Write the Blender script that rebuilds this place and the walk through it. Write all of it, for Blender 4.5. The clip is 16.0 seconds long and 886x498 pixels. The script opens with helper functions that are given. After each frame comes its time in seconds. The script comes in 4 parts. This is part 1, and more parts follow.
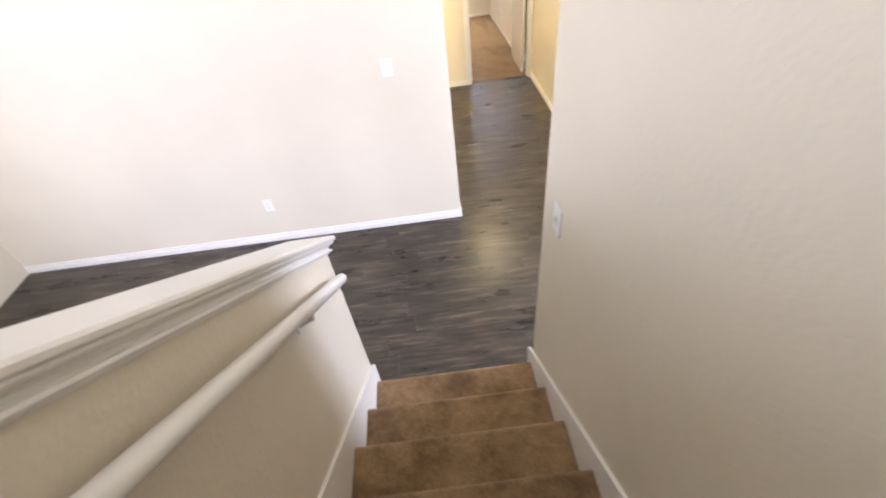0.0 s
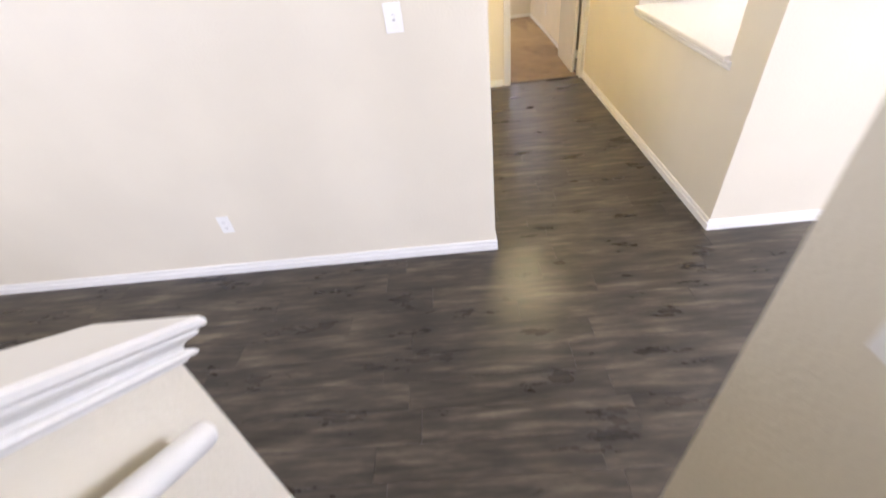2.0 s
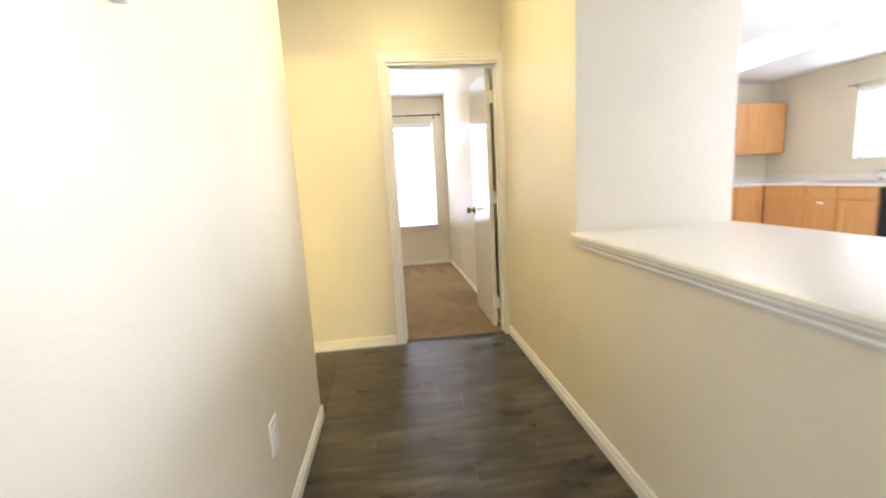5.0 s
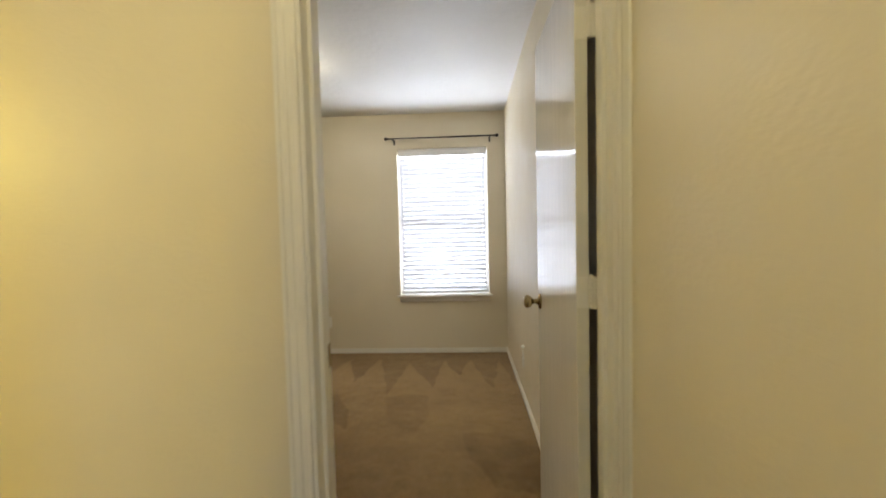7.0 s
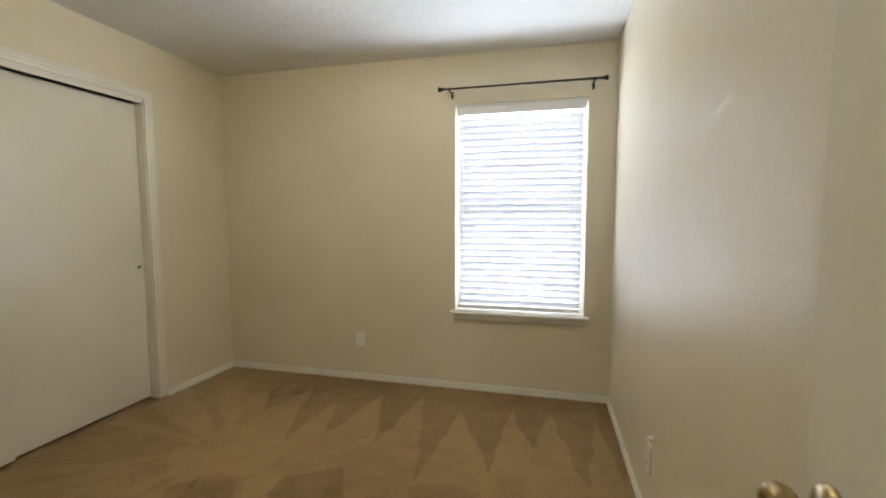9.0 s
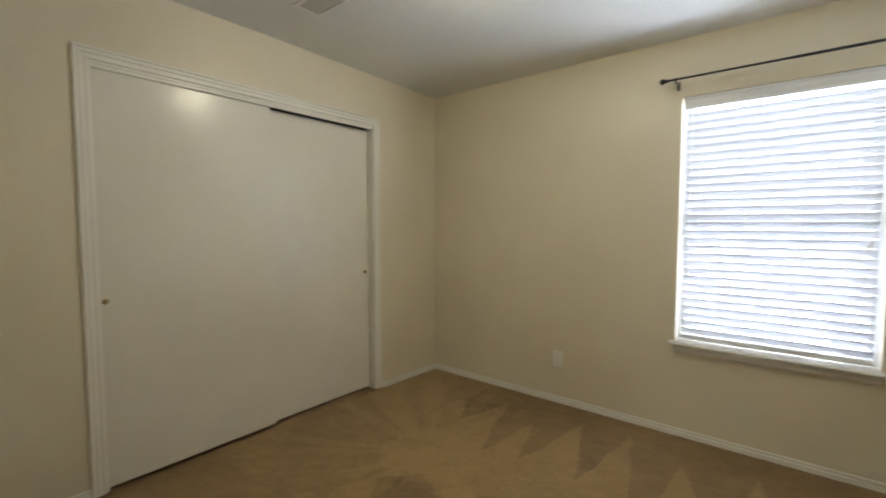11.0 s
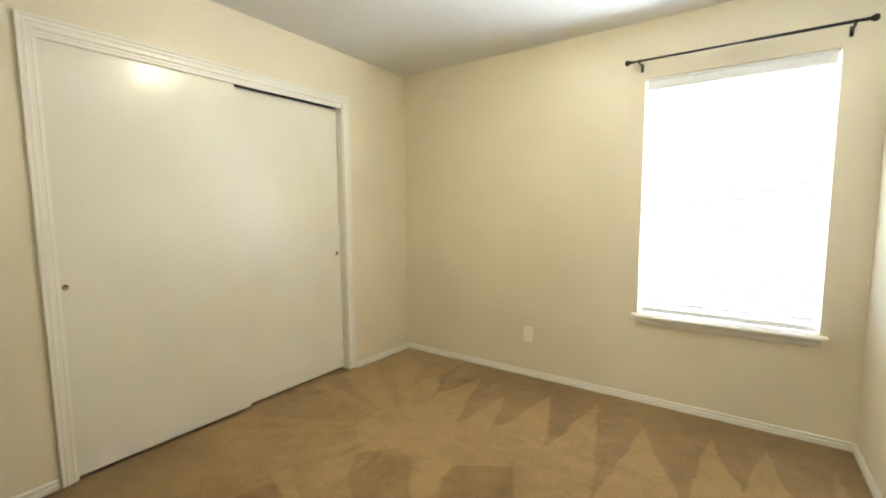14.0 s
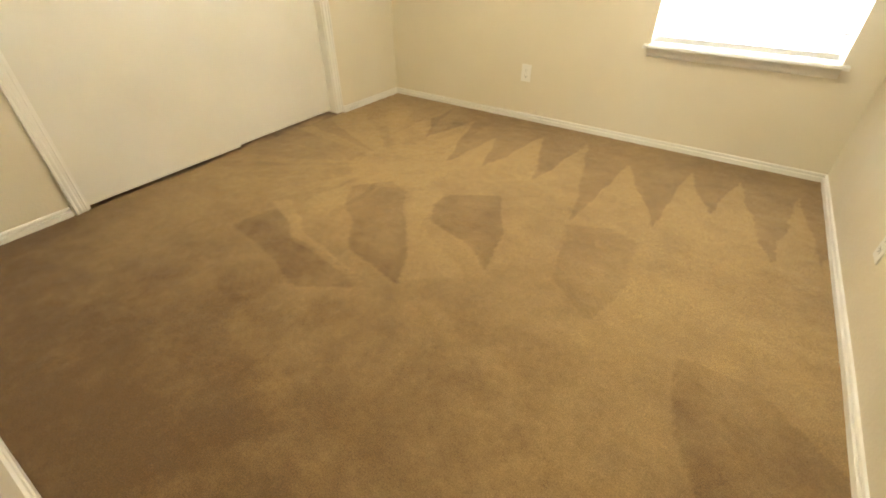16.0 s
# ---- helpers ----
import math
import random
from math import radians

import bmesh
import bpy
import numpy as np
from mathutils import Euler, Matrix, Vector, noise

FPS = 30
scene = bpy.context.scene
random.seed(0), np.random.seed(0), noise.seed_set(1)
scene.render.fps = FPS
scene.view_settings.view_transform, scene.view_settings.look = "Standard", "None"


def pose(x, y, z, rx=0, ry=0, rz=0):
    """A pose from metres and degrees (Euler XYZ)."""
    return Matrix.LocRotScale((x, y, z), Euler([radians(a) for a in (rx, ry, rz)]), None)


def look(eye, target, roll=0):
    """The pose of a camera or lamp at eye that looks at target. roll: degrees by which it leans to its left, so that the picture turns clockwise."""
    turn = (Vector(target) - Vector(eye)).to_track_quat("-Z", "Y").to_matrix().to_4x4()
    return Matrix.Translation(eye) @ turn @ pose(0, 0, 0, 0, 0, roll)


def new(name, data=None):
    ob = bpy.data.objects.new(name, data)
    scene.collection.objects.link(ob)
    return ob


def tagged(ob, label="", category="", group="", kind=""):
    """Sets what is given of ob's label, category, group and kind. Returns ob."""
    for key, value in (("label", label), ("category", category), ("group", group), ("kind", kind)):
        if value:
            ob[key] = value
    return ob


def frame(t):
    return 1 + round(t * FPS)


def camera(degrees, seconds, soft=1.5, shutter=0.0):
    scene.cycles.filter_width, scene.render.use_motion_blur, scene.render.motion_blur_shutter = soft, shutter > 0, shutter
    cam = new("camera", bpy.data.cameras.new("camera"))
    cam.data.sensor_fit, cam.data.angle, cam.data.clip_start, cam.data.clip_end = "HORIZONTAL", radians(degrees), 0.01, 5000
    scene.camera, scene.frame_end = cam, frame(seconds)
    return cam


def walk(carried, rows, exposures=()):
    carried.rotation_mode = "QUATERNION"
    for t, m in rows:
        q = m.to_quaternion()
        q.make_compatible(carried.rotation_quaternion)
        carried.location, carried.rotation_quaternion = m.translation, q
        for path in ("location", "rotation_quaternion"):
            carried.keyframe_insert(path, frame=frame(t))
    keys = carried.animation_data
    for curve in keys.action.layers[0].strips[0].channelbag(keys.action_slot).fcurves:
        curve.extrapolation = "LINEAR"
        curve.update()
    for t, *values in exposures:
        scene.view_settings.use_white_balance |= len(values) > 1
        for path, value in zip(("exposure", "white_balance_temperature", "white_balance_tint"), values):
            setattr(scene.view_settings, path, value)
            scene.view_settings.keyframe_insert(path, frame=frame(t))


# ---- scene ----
import itertools

cam = camera(91.9, 16.0, soft=1.8, shutter=0.5)
PATH = [
    (0, (-1.486, -3.001, 2.402), (-1.493, -1.533, 1.044), -7.7),
    (0.3, (-1.487, -2.852, 2.304), (-1.628, -1.359, 0.981), -10.9),
    (0.5, (-1.489, -2.765, 2.241), (-1.666, -1.24, 0.958), -7.5),
    (0.8, (-1.483, -2.627, 2.143), (-1.569, -1.175, 0.771), -6.2),
    (1, (-1.494, -2.527, 2.073), (-1.576, -0.987, 0.8), -5.7),
    (1.3, (-1.492, -2.379, 1.964), (-1.529, -0.934, 0.582), -7.8),
    (1.5, (-1.485, -2.277, 1.885), (-1.577, -0.76, 0.585), -6.6),
    (1.8, (-1.478, -2.172, 1.8), (-1.573, -0.685, 0.466), -7.4),
    (2, (-1.494, -2.081, 1.758), (-1.596, -0.542, 0.484), -7.7),
    (2.3, (-1.52, -1.95, 1.675), (-1.543, -0.379, 0.438), -6.7),
    (2.5, (-1.519, -1.861, 1.618), (-1.577, -0.293, 0.378), -5.7),
    (2.8, (-1.494, -1.729, 1.51), (-1.549, -0.118, 0.326), -4.9),
    (3, (-1.477, -1.66, 1.459), (-1.462, -0.117, 0.186), -6.6),
    (3.3, (-1.447, -1.507, 1.356), (-1.219, 0.085, 0.168), -6.7),
    (3.5, (-1.425, -1.428, 1.311), (-1.166, 0.116, 0.067), -7.2),
    (3.7, (-1.371, -1.305, 1.271), (-1.07, 0.31, 0.131), -7.4),
    (4, (-1.26, -1.102, 1.223), (-0.984, 0.68, 0.358), -5.6),
    (4.2, (-1.175, -0.967, 1.208), (-0.894, 0.83, 0.377), -5.3),
    (4.5, (-1.024, -0.716, 1.213), (-0.761, 1.196, 0.69), -2.2),
    (4.8, (-0.917, -0.483, 1.203), (-0.658, 1.462, 0.819), -2.8),
    (5, (-0.848, -0.299, 1.213), (-0.627, 1.664, 0.897), -3.2),
    (5.2, (-0.768, -0.121, 1.224), (-0.67, 1.858, 0.954), -1.8),
    (7.3, (-0.387, 2.025, 1.265), (-0.509, 4.02, 1.193), -1.6),
    (7.5, (-0.38, 2.186, 1.274), (-0.485, 4.183, 1.232), -2.8),
    (7.7, (-0.37, 2.357, 1.276), (-0.58, 4.346, 1.274), -1.7),
    (8, (-0.352, 2.582, 1.274), (-0.687, 4.552, 1.182), -0.9),
    (8.2, (-0.365, 2.707, 1.265), (-0.723, 4.669, 1.111), -0.6),
    (10.3, (-0.486, 3.195, 1.303), (-1.432, 4.954, 1.196), -0.3),
    (10.5, (-0.502, 3.189, 1.301), (-1.544, 4.893, 1.199), -0.1),
    (11, (-0.55, 3.153, 1.294), (-1.812, 4.7, 1.178), 0.0),
    (11.5, (-0.59, 3.125, 1.285), (-2.063, 4.469, 1.126), -0.3),
    (12, (-0.636, 3.096, 1.278), (-2.264, 4.244, 1.088), -1.0),
    (12.5, (-0.654, 3.075, 1.286), (-2.31, 4.178, 1.082), -0.7),
    (13, (-0.64, 3.089, 1.296), (-2.166, 4.37, 1.115), -0.7),
    (13.5, (-0.589, 3.105, 1.286), (-1.892, 4.611, 1.098), -0.9),
    (14, (-0.549, 3.117, 1.279), (-1.694, 4.745, 1.08), -0.5),
    (14.5, (-0.528, 3.138, 1.23), (-1.625, 4.762, 0.834), -0.7),
    (14.7, (-0.545, 3.143, 1.2), (-1.603, 4.739, 0.621), -0.6),
    (15, (-0.564, 3.146, 1.169), (-1.559, 4.652, 0.306), -0.2),
    (15.2, (-0.575, 3.144, 1.135), (-1.53, 4.587, 0.133), -0.2),
    (15.5, (-0.588, 3.13, 1.104), (-1.481, 4.479, -0.072), 0.0),
    (16, (-0.573, 3.143, 1.109), (-1.474, 4.473, -0.082), -0.3),
]
walk(cam, [(t, look(eye, target, roll)) for t, eye, target, roll in PATH],
     exposures=[(0, 1.05, 5860, 27), (1.5, 0.87, 5890, 26), (3, 0.84, 5900, 26), (3.5, 0.84, 5950, 26), (4, 0.83, 5950, 26), (4.5, 0.67, 5890, 23), (5, 0.46, 5890, 19), (7.3, -0.5, 6200, 13), (7.5, -0.45, 6160, 13), (8, -0.36, 6110, 13), (8.2, -0.36, 6110, 12), (10.3, -0.69, 5900, 10), (11, -0.58, 5900, 10), (12.5, 0.15, 6280, 8), (13, 0.35, 5980, 8), (14, 0.47, 5980, 7), (14.5, 0.18, 6120, 7), (15, -0.1, 7000, 8), (15.5, 0.3, 6800, 9), (16, 0.99, 6520, 10)])

# ---- world and lights ----
world = bpy.data.worlds.new("world")
scene.world = world
world.use_nodes = True
wn = world.node_tree
sky = wn.nodes.new("ShaderNodeTexSky")
sky.sky_type, sky.sun_disc = "NISHITA", False
sky.sun_elevation, sky.sun_rotation = radians(52), radians(200)
wn.links.new(sky.outputs[0], wn.nodes["Background"].inputs[0])
wn.nodes["Background"].inputs[1].default_value = 0.12
sun = new("sun", bpy.data.lights.new("sun", "SUN"))
sun.data.energy, sun.data.angle, sun.data.color = 3.0, radians(0.5), (1, 0.95, 0.87)
sun.matrix_world = look((0, 0, 0), (-0.2, -0.62, -0.78))


def window_lamp(name, at, towards, w, h, power, color=(0.86, 0.905, 0.965)):
    """Daylight that comes in at a window's opening."""
    ob = new(name, bpy.data.lights.new(name, "AREA"))
    ob.data.shape, ob.data.size, ob.data.size_y, ob.data.energy, ob.data.color = "RECTANGLE", w, h, power, color
    ob.matrix_world = look(at, [a + b for a, b in zip(at, towards)])
    return ob


window_lamp("daylight_living_east", (5.30, -3.4, 1.9), (-1, 0, 0), 3.4, 2.2, 182)
window_lamp("daylight_living_south", (1.6, -6.55, 2.2), (0, 1, 0), 3.2, 2.4, 150)
window_lamp("daylight_hall_south", (-3.6, -6.55, 2.0), (0, 1, 0), 2.2, 2.2, 88)
window_lamp("daylight_living_west", (-5.25, -3.2, 2.2), (1, 0, 0), 3.0, 2.2, 64)
patio = window_lamp("daylight_patio", (5.33, 1.25, 1.05), (-1, 0, -0.45), 1.9, 2.0, 195, (0.80, 0.89, 1.0))
patio.data.spread = radians(140)
window_lamp("daylight_kitchen", (5.38, 4.2, 1.65), (-1, 0, 0), 1.2, 0.9, 42)
window_lamp("daylight_bedroom", (-0.642, 6.235, 1.31), (0, -1, 0), 0.88, 1.42, 84, (0.87, 0.92, 1.0))

# ---- materials ----
def material(name, rough=0.5, metal=0.0):
    m = bpy.data.materials.new(name)
    m.use_nodes = True
    b = m.node_tree.nodes["Principled BSDF"]
    b.inputs["Roughness"].default_value, b.inputs["Metallic"].default_value = rough, metal
    return m, m.node_tree, b


def node(nt, kind, **ins):
    n = nt.nodes.new(kind)
    for key, v in ins.items():
        n.inputs[key.replace("_", " ")].default_value = v
    return n


def noise_tex(nt, scale, detail=4.0, rough=0.5, stretch=None, at=None):
    n = node(nt, "ShaderNodeTexNoise", Scale=scale, Detail=detail, Roughness=rough)
    if at is None:
        at = nt.nodes.new("ShaderNodeTexCoord").outputs["Object"]
    if stretch:
        mp = nt.nodes.new("ShaderNodeMapping")
        mp.inputs["Scale"].default_value = stretch
        nt.links.new(at, mp.inputs["Vector"])
        at = mp.outputs[0]
    nt.links.new(at, n.inputs["Vector"])
    return n


def ramp(nt, src, stops):
    r = nt.nodes.new("ShaderNodeValToRGB")
    while len(r.color_ramp.elements) < len(stops):
        r.color_ramp.elements.new(0.5)
    for e, (p, c) in zip(r.color_ramp.elements, stops):
        e.position, e.color = p, (*c, 1) if len(c) == 3 else c
    nt.links.new(src, r.inputs[0])
    return r.outputs[0]


def bump(nt, b, height, strength, distance, after=None):
    n = node(nt, "ShaderNodeBump", Strength=strength, Distance=distance)
    nt.links.new(height, n.inputs["Height"])
    if after:
        nt.links.new(after, n.inputs["Normal"])
    nt.links.new(n.outputs[0], b.inputs["Normal"])
    return n.outputs[0]


def world_at(nt):
    return nt.nodes.new("ShaderNodeNewGeometry").outputs["Position"]


def paint(name, color, rough, peel=70.0, depth=0.0012, strength=0.5, vary=0.04):
    """Rolled wall paint over a sprayed orange peel texture."""
    m, nt, b = material(name, rough)
    at = world_at(nt)
    big = noise_tex(nt, 1.3, 3, at=at)
    lo, hi = [c * (1 - vary) for c in color], [min(1, c * (1 + vary)) for c in color]
    nt.links.new(ramp(nt, big.outputs[0], [(0.3, lo), (0.7, hi)]), b.inputs["Base Color"])
    n1 = noise_tex(nt, peel, 3, 0.55, at=at)
    h = ramp(nt, n1.outputs[0], [(0.42, (0, 0, 0)), (0.62, (1, 1, 1))])
    one = bump(nt, b, h, strength, depth)
    n2 = noise_tex(nt, 6, 3, at=at)
    bump(nt, b, n2.outputs[0], 0.25, 0.004, one)
    r = ramp(nt, n2.outputs[0], [(0.3, (rough - 0.05,) * 3), (0.7, (rough + 0.07,) * 3)])
    nt.links.new(r, b.inputs["Roughness"])
    return m


WALL = paint("cream_wall_paint", (0.705, 0.64, 0.495), 0.42, strength=0.27)
CEIL = paint("ceiling_paint", (0.74, 0.735, 0.705), 0.6, 19, 0.004, 0.25)


def trim_paint():
    """Brushed semi-gloss enamel, all but smooth."""
    m, nt, b = material("white_trim_paint", 0.3)
    at = world_at(nt)
    n = noise_tex(nt, 3.0, 2, at=at)
    nt.links.new(ramp(nt, n.outputs[0], [(0.3, (0.77, 0.745, 0.675)), (0.7, (0.81, 0.785, 0.715))]), b.inputs["Base Color"])
    fine = noise_tex(nt, 140, 2, at=at)
    bump(nt, b, fine.outputs[0], 0.08, 0.0004)
    return m


TRIM = trim_paint()


def door_paint(name, lo, hi, wave, deep):
    m, nt, b = material(name, 0.22)
    at = world_at(nt)
    big = noise_tex(nt, 2.0, 4, at=at)
    nt.links.new(ramp(nt, big.outputs[0], [(0.3, (0.72, 0.69, 0.60)), (0.7, (0.78, 0.75, 0.67))]), b.inputs["Base Color"])
    st = noise_tex(nt, 5, 5, 0.6, (4.5, 4.5, 0.35), at)
    one = bump(nt, b, st.outputs[0], wave, deep)
    fine = noise_tex(nt, 90, 2, 0.5, (1, 1, 0.4), at)
    bump(nt, b, fine.outputs[0], 0.12, 0.0006, one)
    nt.links.new(ramp(nt, st.outputs[0], [(0.3, (lo,) * 3), (0.7, (hi,) * 3)]), b.inputs["Roughness"])
    return m


DOOR = door_paint("door_gloss_paint", 0.06, 0.12, 0.45, 0.003)
CLOSET_DOOR = door_paint("closet_door_satin_paint", 0.22, 0.27, 0.14, 0.0025)


def flat(name, color, rough=0.5, metal=0.0, vary=0.08, scale=30.0, relief=0.0005):
    m, nt, b = material(name, rough, metal)
    n = noise_tex(nt, scale, 4)
    nt.links.new(ramp(nt, n.outputs[0], [(0.3, [c * (1 - vary) for c in color]), (0.7, [min(1, c * (1 + vary)) for c in color])]), b.inputs["Base Color"])
    bump(nt, b, n.outputs[0], 0.2, relief)
    return m


BRASS = flat("worn_brass", (0.44, 0.34, 0.17), 0.25, 1.0)
NICKEL = flat("satin_nickel", (0.55, 0.54, 0.50), 0.3, 1.0)
CHROME = flat("chrome", (0.7, 0.7, 0.72), 0.12, 1.0)
IRON = flat("black_iron", (0.03, 0.027, 0.025), 0.4, 0.6)
PLATE = flat("ivory_plastic", (0.82, 0.80, 0.74), 0.3, vary=0.02)
SWITCH_SLOT = flat("grey_plastic", (0.45, 0.43, 0.40), 0.5)
SLOT = flat("dark_slot", (0.05, 0.045, 0.04), 0.6)
BLACK = flat("black_appliance", (0.012, 0.012, 0.013), 0.18)
DARK = flat("dark_gap", (0.03, 0.022, 0.018), 0.8)
STRIP = flat("threshold_strip", (0.10, 0.07, 0.05), 0.5)
LAMINATE = flat("pale_laminate", (0.78, 0.74, 0.66), 0.22, vary=0.05, scale=60, relief=0.0002)
TILE = flat("pale_kitchen_floor", (0.62, 0.58, 0.52), 0.3, vary=0.08, scale=8)
OUTSIDE = flat("dry_lawn", (0.12, 0.13, 0.06), 0.9, vary=0.3, scale=4)
VINYLFRAME = flat("white_window_frame", (0.8, 0.8, 0.8), 0.35, vary=0.02)
VENT = flat("vent_enamel", (0.75, 0.73, 0.68), 0.4, vary=0.03)


def emitting(name, color, strength):
    m, nt, b = material(name, 0.3)
    b.inputs["Base Color"].default_value = (*color, 1)
    b.inputs["Emission Color"].default_value = (*color, 1)
    b.inputs["Emission Strength"].default_value = strength
    return m


BULB = emitting("lit_glass_dome", (1.0, 0.88, 0.60), 114)
BULB_HALL = emitting("lit_hall_dome", (1.0, 0.83, 0.38), 65)
BULB_BATH = emitting("lit_vanity_globe", (1.0, 0.80, 0.20), 1300)
TUBE = emitting("lit_light_box", (1.0, 0.97, 0.92), 7.0)


def slat_material():
    """White slats that let some daylight through."""
    m, nt, b = material("white_slat", 0.4)
    b.inputs["Base Color"].default_value = (0.74, 0.745, 0.76, 1)
    tr = node(nt, "ShaderNodeBsdfTranslucent", Color=(0.85, 0.86, 0.89, 1))
    mix = node(nt, "ShaderNodeMixShader", Fac=0.20)
    nt.links.new(b.outputs[0], mix.inputs[1])
    nt.links.new(tr.outputs[0], mix.inputs[2])
    nt.links.new(mix.outputs[0], nt.nodes["Material Output"].inputs[0])
    return m


SLAT = slat_material()


def glass_material():
    m, nt, b = material("window_glass", 0.02)
    b.inputs["Base Color"].default_value = (1, 1, 1, 1)
    b.inputs["Transmission Weight"].default_value = 1.0
    b.inputs["IOR"].default_value = 1.45
    return m


GLASS = glass_material()


def oak(name, light, dark):
    m, nt, b = material(name, 0.38)
    n = noise_tex(nt, 3.5, 6, 0.6, (9, 9, 0.8))
    nt.links.new(ramp(nt, n.outputs[0], [(0.3, dark), (0.7, light)]), b.inputs["Base Color"])
    bump(nt, b, n.outputs[0], 0.2, 0.001)
    return m


OAK = oak("honey_oak", (0.72, 0.39, 0.14), (0.62, 0.31, 0.105))


def plank_material():
    """Grey-brown weathered oak print; each plank has its own shade and figure."""
    m, nt, b = material("grey_vinyl_plank", 0.36)
    info = nt.nodes.new("ShaderNodeObjectInfo")
    at = world_at(nt)
    shift = node(nt, "ShaderNodeVectorMath")
    shift.operation = "ADD"
    mul = node(nt, "ShaderNodeMath")
    mul.operation, mul.inputs[1].default_value = "MULTIPLY", 40
    nt.links.new(info.outputs["Random"], mul.inputs[0])
    nt.links.new(at, shift.inputs[0])
    nt.links.new(mul.outputs[0], shift.inputs[1])
    v = shift.outputs[0]
    grain = noise_tex(nt, 7, 6, 0.62, (0.42, 3.4, 1), v)
    cloud = noise_tex(nt, 3.4, 5, 0.62, (0.75, 2.0, 1), at)
    fine = noise_tex(nt, 60, 5, 0.65, (0.18, 1.8, 1), v)
    base = ramp(nt, grain.outputs[0], [(0.32, (0.030, 0.024, 0.019)), (0.46, (0.047, 0.038, 0.030)), (0.55, (0.070, 0.057, 0.044)), (0.70, (0.132, 0.109, 0.080))])
    second = ramp(nt, cloud.outputs[0], [(0.36, (0.60, 0.57, 0.56)), (0.50, (0.95, 0.92, 0.86)), (0.66, (1.42, 1.38, 1.25))])
    mix = nt.nodes.new("ShaderNodeMix")
    mix.data_type, mix.blend_type = "RGBA", "MULTIPLY"
    mix.inputs[0].default_value = 1
    nt.links.new(base, mix.inputs[6])
    nt.links.new(second, mix.inputs[7])
    each = nt.nodes.new("ShaderNodeMix")
    each.data_type, each.blend_type = "RGBA", "MULTIPLY"
    each.inputs[0].default_value = 1
    nt.links.new(mix.outputs[2], each.inputs[6])
    nt.links.new(ramp(nt, info.outputs["Random"], [(0.0, (0.90, 0.90, 0.90)), (1.0, (1.10, 1.09, 1.06))]), each.inputs[7])
    last = nt.nodes.new("ShaderNodeMix")
    last.data_type, last.blend_type = "RGBA", "MULTIPLY"
    last.inputs[0].default_value = 0.38
    nt.links.new(each.outputs[2], last.inputs[6])
    nt.links.new(ramp(nt, fine.outputs[0], [(0.35, (0.6, 0.6, 0.6)), (0.65, (1.2, 1.2, 1.2))]), last.inputs[7])
    nt.links.new(last.outputs[2], b.inputs["Base Color"])
    nt.links.new(ramp(nt, cloud.outputs[0], [(0.3, (0.25,) * 3), (0.7, (0.36,) * 3)]), b.inputs["Roughness"])
    bump(nt, b, fine.outputs[0], 0.25, 0.0006)
    return m


PLANK = plank_material()


def carpet_material(name, light, dark, marks):
    """Cut pile: tufts in fine relief; darker where the nap was brushed the other way and, broadly, towards the door."""
    m, nt, b = material(name, 0.95)
    b.inputs["Sheen Weight"].default_value = 0.14
    b.inputs["Sheen Roughness"].default_value = 0.5
    at = world_at(nt)
    tuft = noise_tex(nt, 260, 3, 0.6, at=at)
    cloud = noise_tex(nt, 5.5, 7, 0.72, at=at)
    if marks:
        att = nt.nodes.new("ShaderNodeAttribute")
        att.attribute_name = "pile_tone"
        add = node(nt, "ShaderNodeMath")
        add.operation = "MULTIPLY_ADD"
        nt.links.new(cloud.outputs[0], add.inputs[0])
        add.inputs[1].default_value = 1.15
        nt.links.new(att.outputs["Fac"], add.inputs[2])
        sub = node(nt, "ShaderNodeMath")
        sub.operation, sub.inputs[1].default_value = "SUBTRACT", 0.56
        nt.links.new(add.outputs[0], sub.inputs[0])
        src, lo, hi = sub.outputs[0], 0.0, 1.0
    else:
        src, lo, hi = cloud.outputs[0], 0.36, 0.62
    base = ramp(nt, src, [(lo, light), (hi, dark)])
    mix = nt.nodes.new("ShaderNodeMix")
    mix.data_type, mix.blend_type = "RGBA", "MULTIPLY"
    mix.inputs[0].default_value = 0.7
    nt.links.new(base, mix.inputs[6])
    nt.links.new(ramp(nt, tuft.outputs[0], [(0.35, (0.62, 0.6, 0.58)), (0.65, (1.25, 1.25, 1.25))]), mix.inputs[7])
    mid = noise_tex(nt, 48, 4, 0.65, at=at)
    more = nt.nodes.new("ShaderNodeMix")
    more.data_type, more.blend_type = "RGBA", "MULTIPLY"
    more.inputs[0].default_value = 1
    nt.links.new(mix.outputs[2], more.inputs[6])
    nt.links.new(ramp(nt, mid.outputs[0], [(0.36, (0.94, 0.935, 0.925)), (0.64, (1.06, 1.06, 1.055))]), more.inputs[7])
    nt.links.new(more.outputs[2], b.inputs["Base Color"])
    bump(nt, b, tuft.outputs[0], 0.6, 0.004)
    return m


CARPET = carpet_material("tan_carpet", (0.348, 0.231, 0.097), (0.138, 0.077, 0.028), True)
STAIR_CARPET = carpet_material("tan_stair_carpet", (0.365, 0.236, 0.114), (0.170, 0.100, 0.045), False)


